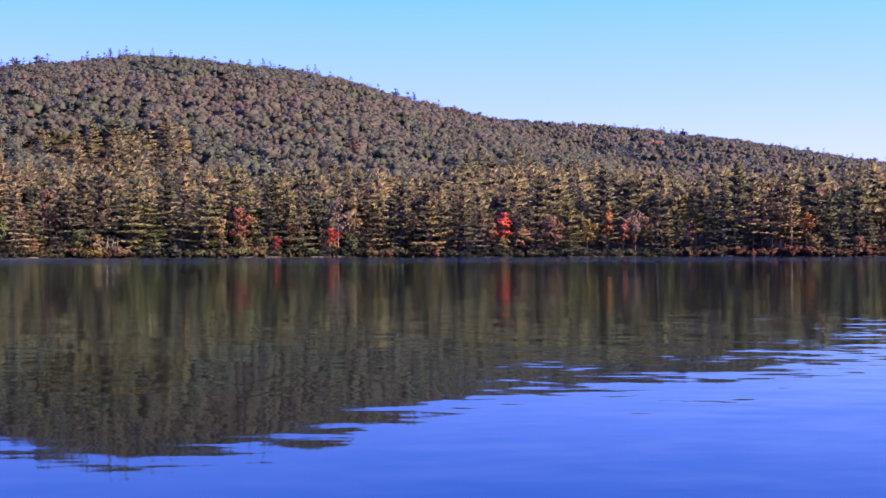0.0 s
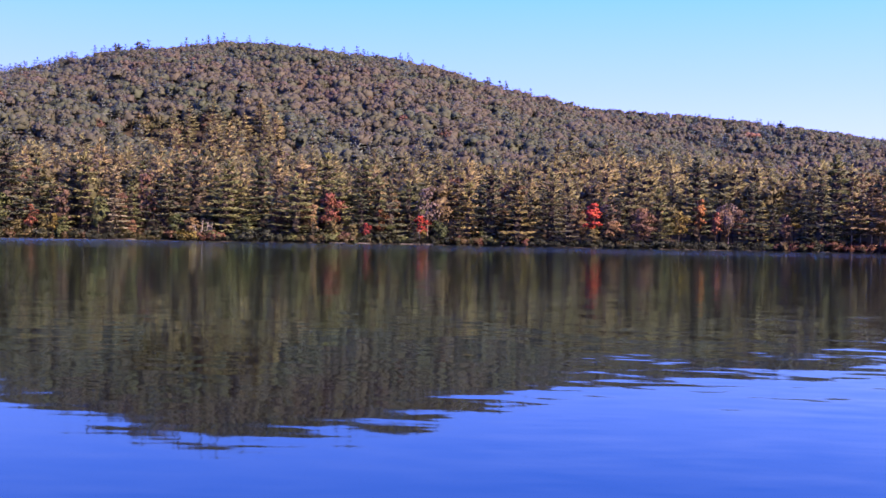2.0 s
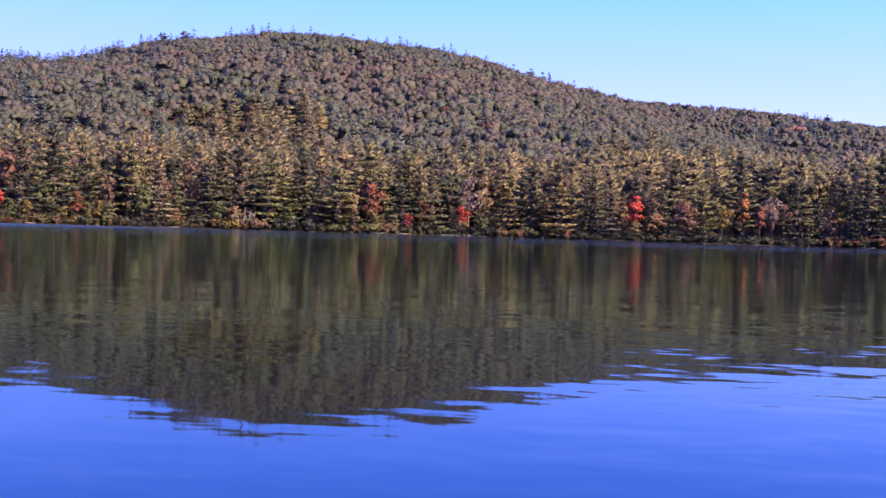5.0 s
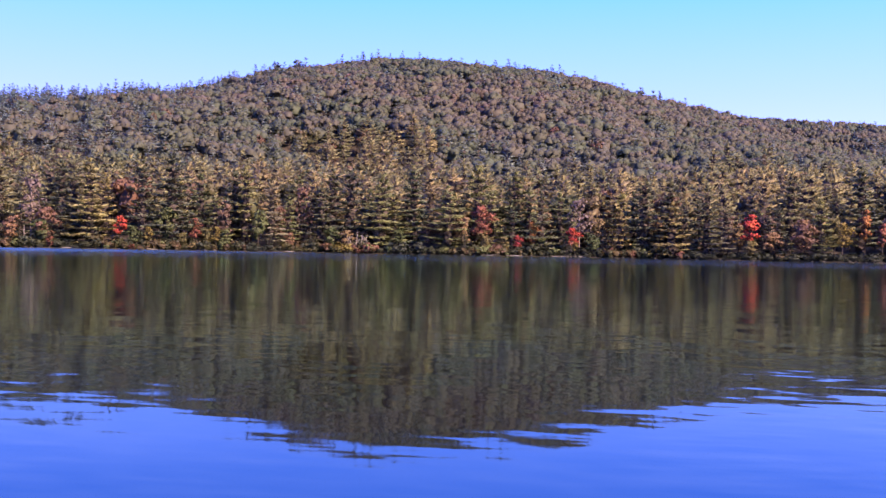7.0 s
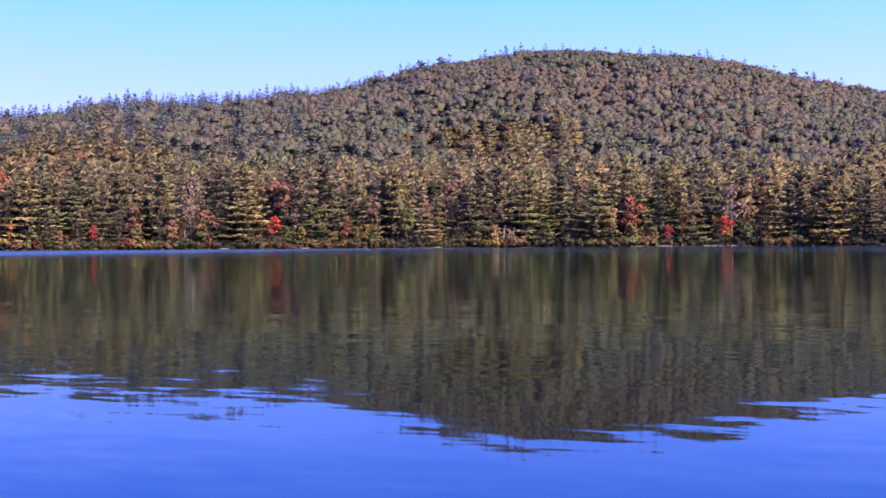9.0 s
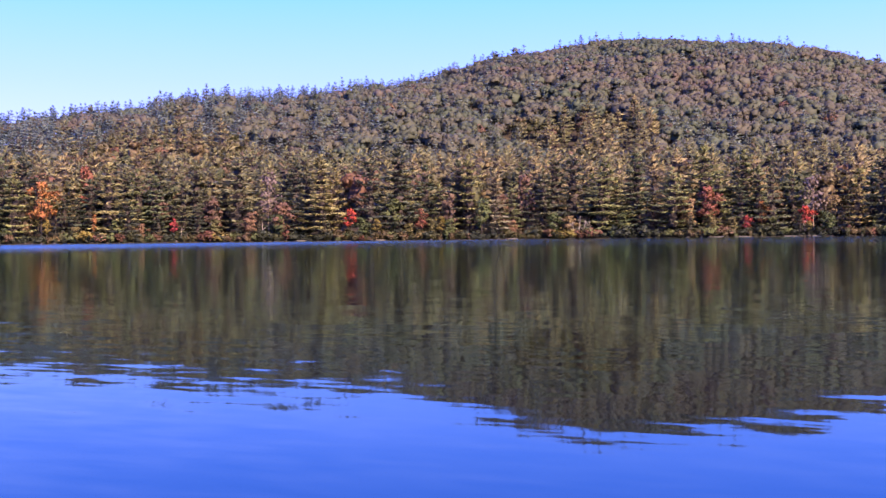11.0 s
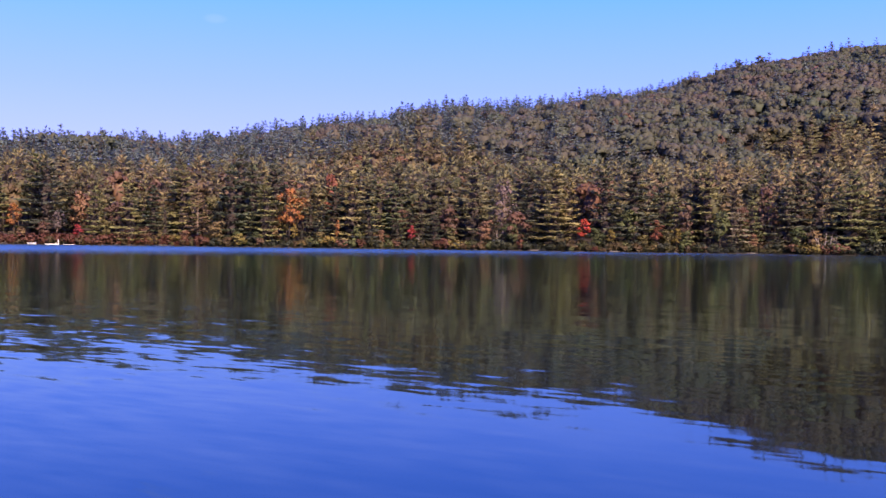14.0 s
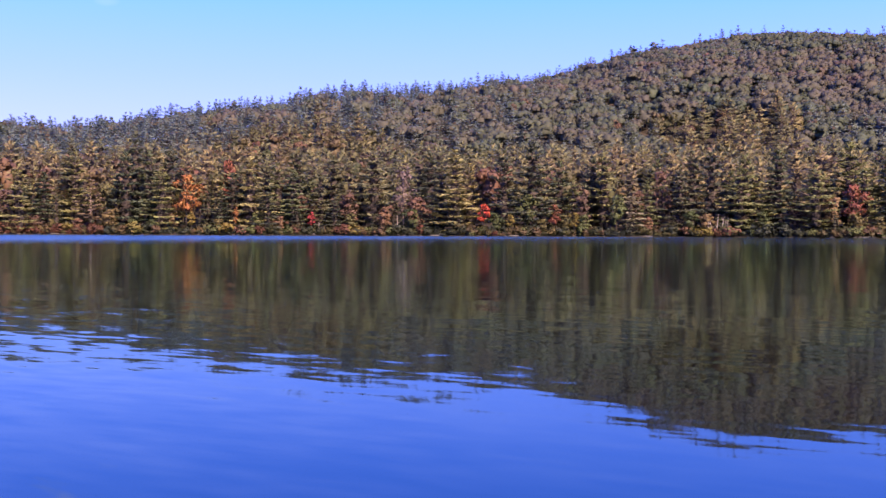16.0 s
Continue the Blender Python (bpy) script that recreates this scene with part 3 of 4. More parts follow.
rng = np.random.default_rng(11)
PINE_H, LEAF_H = 20.0, 12.0
pine_shapes = [pine_shape(rng, PINE_H, wide=w, base=b, ragged=q, whorls=n, blades=66, spread=0.3, flat=0.9, blade=(1.4, 0.27), core=300, perk=0.05, wag=0.07) for w, b, q, n in ((0.23, 0.04, 0.3, 11), (0.25, 0.08, 0.3, 9), (0.20, 0.03, 0.32, 12), (0.24, 0.14, 0.42, 9), (0.22, 0.06, 0.4, 10))]
cone_shapes = [pine_shape(rng, 12.0, wide=0.24, base=0.03, whorls=9, arms=6, blades=38, ragged=0.25, blade=(1.0, 0.22), core=160, flat=0.9, perk=0.03, wag=0.06) for _ in range(3)]
tall_shapes = [pine_shape(rng, 18.0, wide=0.20, base=0.24, whorls=9, arms=5, blades=34, ragged=0.4, blade=(1.3, 0.36), flat=0.9, perk=0.1, wag=0.08) for _ in range(3)]
broad_shapes = [leafy_shape(rng, LEAF_H, r, 0.08, 28, 1300, 0.44, loose=0.8, lump=(0.22, 0.44)) for r in (3.6, 4.2, 3.2)]
slim_shapes = [leafy_shape(rng, LEAF_H, r, 0.22, 34, 1300, 0.34, loose=0.9, lump=(0.16, 0.34)) for r in (3.0, 3.6, 2.6)]
thin_shapes = [leafy_shape(rng, LEAF_H, 3.2, 0.25, 22, 420, 0.45, trunk_r=0.09) for _ in range(2)]
shrub_shapes = [leafy_shape(rng, 2.0, r, 0.0, 14, 280, 0.26, squat=1.3, loose=0.9, lump=(0.25, 0.5)) for r in (1.3, 1.7, 1.0)]

ridge_shapes = [pine_shape(rng, 20.0, wide=w, base=0.2, whorls=8, arms=5, blades=9, ragged=0.4, blade=(2.2, 1.0), core=60, flat=0.9, perk=0.2, rise=0.3) for w in (0.24, 0.3, 0.27)]

P = "pines along the far bank"
Bv = "broad-leaved trees along the far bank"
pattern("pine", pine_shapes, bark, pine_needles, "pine_tree", "olive-green white pine with level plumed branches", "pine tree", P)
pattern("dark", pine_shapes, bark, dark_needles, "pine_tree", "tall dark green pine with shaded branches", "pine tree", P)
pattern("yellow_pine", cone_shapes, bark, yellow_needles, "pine_tree", "young yellow-green conical pine in sunlight", "pine tree", P)
pattern("green_cone", cone_shapes, bark, dark_needles, "hemlock_tree", "dense dark green hemlock reaching down to the bank", "hemlock", P)
pattern("ridge", ridge_shapes, bark, ridge_needles, "pine_tree", "lone dark pine standing above the wooded skyline", "pine tree", "pines on the skyline")
pattern("pale", pine_shapes[1:3], bark, pale_needles, "pine_tree", "pale grey-green pine with bleached upper branches", "pine tree", P)
pattern("red_pine", tall_shapes, pale_bark, brown_needles, "red_pine_tree", "red pine with bare pale trunk and bronze-green top", "pine tree", P)
pattern("olive", broad_shapes, bark, olive_leaves, "broadleaf_tree", "olive-brown broad-leaved tree turning in autumn", "tree", Bv)
pattern("green", broad_shapes, bark, green_leaves, "broadleaf_tree", "dull green broad-leaved tree over the bank", "tree", Bv)
pattern("red", slim_shapes, bark, red_leaves, "maple_tree", "scarlet autumn maple standing out among the pines", "maple", Bv)
pattern("salmon", slim_shapes, bark, salmon_leaves, "maple_tree", "salmon-red autumn maple between the pines", "maple", Bv)
pattern("crimson", slim_shapes, bark, crimson_leaves, "maple_tree", "small crimson maple at the foot of the woods", "maple", Bv)
pattern("orange", slim_shapes, bark, orange_leaves, "maple_tree", "orange autumn maple with leaves down to the bank", "maple", Bv)
pattern("yellow", slim_shapes, bark, yellow_leaves, "birch_tree", "yellow-leaved young birch near the water", "birch", Bv)
pattern("hill_maple", broad_shapes, bark, hill_maple_leaves, "maple_tree", "faded red maple on the hillside", "maple", "coloured maples on the hillside")
pattern("russet", broad_shapes, bark, russet_leaves, "oak_tree", "russet-brown oak at the edge of the woods", "oak", Bv)
pattern("mauve", thin_shapes, pale_bark, mauve_leaves, "bare_tree", "half-bare mauve-grey tree with a pale trunk", "tree", Bv)
pattern("thin_russet", thin_shapes, bark, russet_leaves, "oak_tree", "tall thin russet-brown tree behind the bank", "oak", Bv)
pattern("shrub", shrub_shapes, bark, shrub_leaves, "shrub", "brownish autumn shrub on the bank", "shrub", "shrubs on the bank")
pattern("red_shrub", shrub_shapes, bark, red_shrub_leaves, "shrub", "red-brown low shrub along the water's edge", "shrub", "shrubs on the bank")
pattern("yellow_shrub", shrub_shapes, bark, yellow_leaves, "shrub", "yellow autumn shrub on the bank", "shrub", "shrubs on the bank")
pattern("orange_shrub", shrub_shapes, bark, rust_leaves, "shrub", "orange-red autumn shrub on the bank", "shrub", "shrubs on the bank")
pattern("dark_shrub", shrub_shapes, bark, shade_dark_leaves, "shrub", "evergreen shrub leaning over the water, leaves darkened for shade", "shrub", "shrubs on the bank")
pattern("green_shrub", shrub_shapes, bark, green_leaves, "shrub", "dark green shrub leaning over the water", "shrub", "shrubs on the bank")
MADE = {"pine": 20, "dark": 20, "pale": 20, "yellow_pine": 12, "green_cone": 12, "red_pine": 18}

# the trees that stand out, by bearing, distance behind the water's edge, height and slimness
STANDOUT = [
    ("pale", 21.15, 6, 17.5, 0.9), ("dark", 17.15, 9, 21, 1.1), ("pine", 15.5, 7, 20, 1), ("pine", 13.9, 9, 21, 1), ("pine", 12.12, 4, 17, 1.1),
    ("pine", 8.8, 5, 13, 1), ("yellow_pine", 3.3, 3, 11.8, 1), ("yellow_pine", 1.4, 4, 9, 1), ("yellow_pine", 0.75, 3, 13.5, 1.25), ("pale", -1.87, 4, 12.5, 1),
    ("pale", -3.95, 5, 10.5, 1), ("pine", -6.35, 6, 14.5, 1), ("dark", -20.9, 4, 11.5, 1), ("pine", 40.48, 8, 19, 1.1), ("pine", 38.3, 6, 16, 1.1),
    ("dark", 34.2, 10, 22, 1.1), ("yellow_pine", 29.3, 10, 17.5, 0.9), ("dark", 27.5, 8, 21, 0.9), ("dark", 26.1, 7, 22.5, 1.15), ("pine", 15.7, 5, 17, 1),
    ("dark", 46.1, 16, 25, 0.8), ("pine", 48.9, 14, 20, 1), ("green_cone", 36.2, 3, 9, 1.3), ("green_cone", 31.4, 4, 10, 1.2), ("green_cone", 39.6, 3, 10, 1.3),
    ("salmon", 10.4, 5, 13, 1), ("crimson", 8.55, 2, 5.5, 1), ("orange", 7.8, 4, 9, 0.8), ("mauve", 5.36, 7, 15, 1), ("red", 5.75, 2.5, 7.6, 1.1),
    ("red", -3.03, 3, 11.5, 1.25), ("russet", -5.66, 3, 9, 1.2), ("yellow", -7.4, 3, 9.5, 1), ("orange", -8.4, 12, 13, 0.7), ("salmon", -9.18, 3, 9.5, 0.9),
    ("mauve", -9.8, 6, 13, 0.9), ("orange", -18.1, 9, 11, 0.7), ("orange", 43.62, 5, 15.5, 1.0), ("yellow", 43.4, 2, 6, 1), ("salmon", 41.55, 26, 19.5, 0.65), ("pine", 41.35, 12, 15, 1.1),
    ("orange", 41.2, 3, 7, 0.6), ("crimson", 37.4, 2.5, 6, 1), ("mauve", 32.7, 6, 17, 0.8), ("red", 28.55, 2, 8.2, 1), ("green", 26.3, 4, 10.5, 0.9),
    ("salmon", 24.95, 2.5, 8, 0.9), ("yellow", 27.2, 2, 5.5, 1), ("yellow", 23.9, 2, 6, 1.2), ("thin_russet", 19.5, 9, 17, 0.8),
    ("yellow_pine", 58.7, 5, 9, 1.2), ("orange", 56.9, 8, 10, 0.8), ("mauve", 54.9, 4, 9, 1), ("crimson", 53.95, 2, 5, 1.2),
    ("red_pine", -15.6, 4, 17, 1), ("red_pine", -16.0, 5, 18, 1), ("red_pine", -16.5, 3, 16, 1), ("red_pine", -16.9, 5, 17, 1), ("red_pine", -17.4, 4, 16, 1),
    ("red_pine", 48.2, 3, 14, 1), ("olive", -3.1, 1.2, 5, 1.2), ("yellow", 5.6, 1.0, 4, 1.2), ("green_cone", 6.0, 1.5, 4.5, 1.3)]
for kind, az, back, tall, slim in STANDOUT:
    planted(kind, az, back, tall, MADE.get(kind, 12), slim=slim)

# the rest of the first rows of the woods
taken = np.array([(s[1], s[2]) for s in STANDOUT])
rng = np.random.default_rng(5)
az, row = -25.0, 0
while az < 63:
    az += rng.uniform(0.40, 0.74)
    row += 1
    back = (4.5, 11.0, 18.0)[row % 3] + rng.uniform(-2, 3)
    if np.any((np.abs(taken[:, 0] - az) < 0.45) & (taken[:, 1] > back - 3.5) & (np.abs(taken[:, 1] - back) < 9)):
        continue
    tall = rng.uniform(9.5, 18) + back * 0.22 + 2.5 * math.sin(az * 0.7)
    warm = az < -9 or az > 47
    kinds, odds = (("pine", "dark", "green_cone", "olive", "green", "russet", "red_pine", "yellow"),
                   (0.36, 0.18, 0.05, 0.14, 0.03, 0.14, 0.08, 0.02) if warm else (0.30, 0.29, 0.05, 0.20, 0.06, 0.06, 0.01, 0.03))
    kind = kinds[int(np.searchsorted(np.cumsum(odds), rng.random() * 0.999))]
    made = MADE.get(kind, 12)
    if made == 12:
        tall = min(tall, 13.5) * rng.uniform(0.75, 1.0)
    planted(kind, az, back, tall, made, slim=rng.uniform(0.85, 1.15))

# stretches of open bank shaded by the boughs; darker leaf colours paint that shade
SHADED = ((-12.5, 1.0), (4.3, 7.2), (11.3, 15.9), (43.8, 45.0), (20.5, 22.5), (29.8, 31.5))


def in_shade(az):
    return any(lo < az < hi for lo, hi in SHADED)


# young trees under the edge of the woods
az = -26.5
while az < 65:
    az += rng.uniform(0.6, 1.3)
    if np.any((np.abs(taken[:, 0] - az) < 0.4) & (taken[:, 1] < 5)) or (in_shade(az) and rng.random() < 0.5):
        continue
    kinds = ("green_cone", "green", "olive", "green_cone", "olive", "green") if -9 < az < 47 else ("olive", "russet", "olive", "green_cone", "russet", "olive")
    planted(kinds[int(rng.integers(6))], az, rng.uniform(1.5, 3.5), rng.uniform(3.5, 7.0), 12, slim=rng.uniform(1.1, 1.4))

# shrubs on the bank
az = -25.0
while az < 63:
    az += rng.uniform(0.27, 0.48)
    if in_shade(az) and rng.random() < 0.15:
        continue
    red_zone = -23 < az < -12 or az > 47.5 or 34.8 < az < 37
    # shaded stretches get mostly the shrubs with leaves darkened for shade
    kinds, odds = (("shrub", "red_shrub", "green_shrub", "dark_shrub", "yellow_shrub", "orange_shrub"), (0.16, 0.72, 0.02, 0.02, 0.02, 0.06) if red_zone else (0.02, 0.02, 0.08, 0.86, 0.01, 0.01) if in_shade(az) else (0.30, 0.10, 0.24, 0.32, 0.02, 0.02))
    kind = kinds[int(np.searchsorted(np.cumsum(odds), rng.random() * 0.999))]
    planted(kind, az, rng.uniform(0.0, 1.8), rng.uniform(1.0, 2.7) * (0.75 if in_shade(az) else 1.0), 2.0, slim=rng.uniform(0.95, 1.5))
for kind, az, tall in (("yellow_shrub", 17.6, 2.6), ("yellow_shrub", 17.2, 2.2), ("orange_shrub", 16.7, 2.0), ("orange_shrub", 16.3, 2.6), ("orange_shrub", 15.95, 2.2), ("yellow_shrub", 41.6, 3.0), ("orange_shrub", 40.9, 2.2),
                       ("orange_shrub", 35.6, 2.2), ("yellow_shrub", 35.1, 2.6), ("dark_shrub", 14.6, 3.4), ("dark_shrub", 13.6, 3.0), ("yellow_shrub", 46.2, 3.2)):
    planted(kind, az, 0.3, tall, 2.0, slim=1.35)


# single trees that break the skyline
def on_ridge(key, az, el, made_tall, slim):
    """A tree on the crest of the hill whose top stands so high over the horizon."""
    if az > -3:
        d = 560 + 340 * math.exp(-((az - 8) / 26.0) ** 2 / 2) - 12
    else:
        d = 1240.0
    w = facing(az, 0) * d
    z = float(height(np.array([w.x]), np.array([w.y]))[0])
    tall = min(max(d * math.tan(radians(el - 0.15)) + EYE[2] - z, 9.0), 24.0)
    return planted(key, az, d - float(shore_at(az)), tall, made_tall, slim=slim, label="lone dark pine standing above the wooded skyline")


for az, el, slim in ((2.43, 8.60, 0.8), (3.15, 8.50, 0.7), (8.19, 9.75, 1.2), (12.1, 10.05, 1.1), (20.0, 9.75, 1.1), (21.0, 9.6, 1.1),
                          (25.5, 8.25, 1.0), (28.2, 7.75, 0.9), (32.0, 7.6, 1.1), (33.5, 7.5, 1.0), (38.2, 7.15, 0.9), (41.3, 6.75, 0.9),
                          (47.5, 5.75, 0.9), (50.5, 5.45, 1.0), (52.8, 5.65, 0.9), (54.6, 5.45, 1.1), (56.2, 5.40, 0.9), (58.5, 5.35, 1.1),
                          (-12.2, 6.4, 1.0), (-5.0, 6.95, 1.0), (-18.2, 5.35, 0.8), (15.8, 9.8, 0.9), (23.6, 8.75, 1.0)):
    on_ridge("ridge", az, el, 20, slim * 1.8)


# coloured maples that stand out on the hillside
def on_hill(key, az, el, tall, slim, label):
    """A tree on the slope whose crown stands so high over the horizon."""
    d = 400.0
    while d < 900:
        w = facing(az, 0) * d
        if float(height(np.array([w.x]), np.array([w.y]))[0]) + tall * 0.75 - EYE[2] > d * math.tan(radians(el)):
            break
        d += 4
    return planted(key, az, d - float(shore_at(az)), tall, 12, slim=slim, label=label)


for key, az, el, tall, slim in (("hill_maple", 6.75, 6.15, 13, 0.9), ("hill_maple", 8.5, 7.1, 13, 0.8), ("hill_maple", 8.35, 8.4, 13, 0.8), ("hill_maple", 16.6, 5.8, 14, 1.0), ("russet", 26.5, 6.5, 15, 0.8), ("russet", 27.1, 6.3, 15, 0.7),
                                ("russet", 12.4, 5.3, 16, 1.1), ("russet", 18.3, 5.0, 15, 0.9), ("russet", 4.5, 5.4, 15, 1.1), ("russet", 22.0, 5.6, 15, 1.1)):
    on_hill(key, az, el, tall, slim, "single coloured maple among the woods on the hillside")


# ---- the woods behind, too many to count ----
def woods(name, shapes, places, mat, label):
    """One sheet of trees: places is rows of x, y, z, size, turn, tint."""
    vs, fs, ns, ts, o = [], [], [], [], 0
    pick = np.arange(len(places)) % len(shapes)
    kinds = []
    for k, pair in enumerate(shapes):
        v, f, n = joined(pair)
        woody = len(pair[0][1]) * 2
        q = places[pick == k]
        c, s = np.cos(q[:, 4]), np.sin(q[:, 4])
        w = v[None] * q[:, 3, None, None]
        x = w[..., 0] * c[:, None] - w[..., 1] * s[:, None] + q[:, 0, None]
        y = w[..., 0] * s[:, None] + w[..., 1] * c[:, None] + q[:, 1, None]
        z = w[..., 2] + q[:, 2, None]
        vs.append(np.stack([x, y, z], -1).reshape(-1, 3))
        fs.append((f[None] + (np.arange(len(q)) * len(v))[:, None, None] + o).reshape(-1, f.shape[1]))
        ts.append(np.repeat(q[:, 5], len(v)))
        kinds.append(np.tile((np.arange(len(f)) < woody).astype(np.int32), len(q)))
        nx, ny = n[None, :, 0] * c[:, None] - n[None, :, 1] * s[:, None], n[None, :, 0] * s[:, None] + n[None, :, 1] * c[:, None]
        ns.append(np.stack([nx, ny, np.broadcast_to(n[None, :, 2], nx.shape)], -1).reshape(-1, 3))
        o += len(q) * len(v)
    me = quad_mesh(name, np.concatenate(vs), np.concatenate(fs), np.concatenate(ns), mat)
    me.materials.append(bark)
    me.polygons.foreach_set("material_index", np.concatenate(kinds))
    me.attributes.new("tint", "FLOAT", "POINT").data.foreach_set("value", np.concatenate(ts).astype(np.float32))
    return tagged(new(name, me), label, "forest", kind="stuff")


def scatter(rng, d0, d1, gap0, gap1, az0=-24.5, az1=63.0):
    """Loose rows of places from d0 to d1 behind the far bank, the gaps growing with distance."""
    out, d = [], d0
    while d < d1:
        gap = gap0 + (gap1 - gap0) * (d - d0) / (d1 - d0)
        step = math.degrees(gap / d)
        a = np.arange(az0, az1, step)
        a = a + rng.uniform(-0.45, 0.45, len(a)) * step
        r = d + rng.uniform(-0.45, 0.45, len(a)) * gap
        out.append(np.stack([-np.sin(np.radians(a)) * r, np.cos(np.radians(a)) * r, a, r], 1))
        d += gap * 0.87
    return np.concatenate(out)


def drift(x, y, size, seed):
    """A smooth value from 0 to 1 that drifts across the land."""
    v = np.sin(x / size + seed) + np.sin(y / size * 1.3 + seed * 2.1) + np.sin((x + y) / size * 0.7 + seed * 0.7) + np.sin((x - 1.7 * y) / size * 0.45 + seed)
    return np.clip(0.5 + v / 6, 0, 1)


rng = np.random.default_rng(23)
mid_pines = [(pine_shape(rng, 18.0, wide=w, base=0.36, whorls=7, arms=6, blades=15, limbs=False, blade=(1.6, 0.47), core=24, perk=0.25, flat=0.9, wag=0.1, spread=0.3, ragged=0.35)) for w in (0.21, 0.24, 0.22, 0.19, 0.26)]
mid_leafy = [canopy_shape(rng, 14.0, r, n, leaves=420, leaf=0.72, low=0.6, inner=0.72, whole=True) for r, n in ((3.8, 7), (4.4, 8), (3.2, 6))]
far_pines = [(pine_shape(rng, 16.0, wide=w, base=0.30, whorls=8, arms=5, blades=6, limbs=False, blade=(1.6, 0.62), point=0.85, core=5, perk=0.1, flat=0.9, wag=0.1, ragged=0.3, rise=0.5)) for w in (0.22, 0.26, 0.24, 0.2)]
far_leafy = [canopy_shape(rng, 13.0, r, n, 150, 0.70, inner=0.92) for r, n in ((5.8, 6), (7.2, 8), (6.4, 7), (5.2, 6), (6.9, 8), (7.9, 9))]


def rows(p, tall, made, spread, tint):
    z = height(p[:, 0], p[:, 1]) - 0.3
    size = tall / made * rng.uniform(1 - spread, 1 + spread, len(p))
    return np.stack([p[:, 0], p[:, 1], z, size, rng.uniform(0, 6.28, len(p)), np.clip(tint, 0, 1)], 1)


# low growth on the bank and between the trunks, behind the first shrubs
low_growth = [leafy_shape(rng, 2.2, r, 0.0, 10, 190, 0.36, limbs=False, squat=1.2, loose=0.8, lump=(0.3, 0.5)) for r in (1.3, 1.7, 1.1)]
a = np.arange(-25.0, 63.0, 0.085)
a = a + rng.uniform(-0.05, 0.05, len(a))
r = shore_at(a) + np.where(np.arange(len(a)) % 3 == 0, rng.uniform(0.2, 1.6, len(a)), rng.uniform(1.5, 7.0, len(a)))
p = np.stack([-np.sin(np.radians(a)) * r, np.cos(np.radians(a)) * r, a, r], 1)
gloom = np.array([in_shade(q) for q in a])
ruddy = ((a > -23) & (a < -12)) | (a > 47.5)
# in gloom the tint keeps to the colours that paint shade
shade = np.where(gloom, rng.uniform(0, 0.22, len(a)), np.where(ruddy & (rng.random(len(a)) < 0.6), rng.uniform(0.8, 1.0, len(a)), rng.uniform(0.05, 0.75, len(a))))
woods("undergrowth", low_growth, rows(p, np.where(gloom, 1.5, 2.1), 2.2, 0.4, shade), undergrowth_leaves, "low undergrowth on the bank between the trunks, darkened where shaded")
# the level belt of pines behind the first rows
p = scatter(rng, SHORE + 25, 560, 6.8, 9.6)
p = p[p[:, 3] < 412 + 120 * drift(p[:, 0], p[:, 1], 26, 7) ** 1.3 + rng.uniform(-14, 14, len(p))]
leafy = rng.random(len(p)) < 0.12 + 0.25 * drift(p[:, 0], p[:, 1], 30, 2) + 0.25 * (p[:, 2] < -8) + 0.26 * (p[:, 2] > 22)
a, b = p[~leafy], p[leafy]
woods("pine_wood", mid_pines, rows(a, 17.5, 18.0, 0.28, 0.15 + 0.85 * drift(a[:, 0], a[:, 1], 22, 1) * rng.uniform(0.3, 1.5, len(a))), wood_needles,
      "level belt of olive and yellow-green pines behind the bank")
woods("broadleaf_wood", mid_leafy, rows(b, 15.5, 14.0, 0.22, rng.random(len(b))), belt_leaves, "brown and olive broad-leaved trees among the pines")
# the hillsides
p = scatter(rng, 410, 1330, 7.2, 11.6)
p = p[p[:, 3] > 414 + 120 * drift(p[:, 0], p[:, 1], 26, 7) ** 1.3 + rng.uniform(-14, 14, len(p))]
az, d = p[:, 2], p[:, 3]
top = 560 + 340 * np.exp(-((az - 8) / 26.0) ** 2 / 2)
keep = (d < top + 30 + 25 * (az > 30)) | ((az < 2) & (d > 700))
p = p[keep]
az, d = p[:, 2], p[:, 3]
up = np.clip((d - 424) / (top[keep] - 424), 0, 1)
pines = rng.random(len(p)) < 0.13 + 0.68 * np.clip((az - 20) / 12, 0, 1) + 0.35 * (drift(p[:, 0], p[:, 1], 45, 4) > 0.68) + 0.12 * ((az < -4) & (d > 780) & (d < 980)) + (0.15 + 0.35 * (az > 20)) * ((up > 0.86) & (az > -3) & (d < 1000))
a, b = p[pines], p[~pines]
# the tint turns needles bluer uphill to paint in haze
woods("hill_pines", far_pines, rows(a, np.where(a[:, 2] > 22, 13.0 + 1.5 * (up[pines] > 0.85), np.where(a[:, 2] > 0, 14.2, 12.5)), 16.0, 0.36, 0.9 - 0.75 * up[pines] + 0.35 * rng.random(len(a))), hazy_hill_needles, "pines scattered up the hillside, bluer with height for haze")
woods("hill_broadleaf_wood", far_leafy, rows(b, 13.3, 13.0, 0.15, 0.965 * (0.4 * drift(b[:, 0], b[:, 1], 38, 9) + 0.6 * rng.random(len(b))) + 0.3 * (rng.random(len(b)) < 0.008)), hill_leaves,
      "dense brownish autumn woods covering the rounded hill")


# ---- on and by the bank ----
def on_bank(az, back):
    w = facing(az, 0) * (float(shore_at(az)) + back)
    return w.x, w.y, float(height(np.array([w.x]), np.array([w.y]))[0])


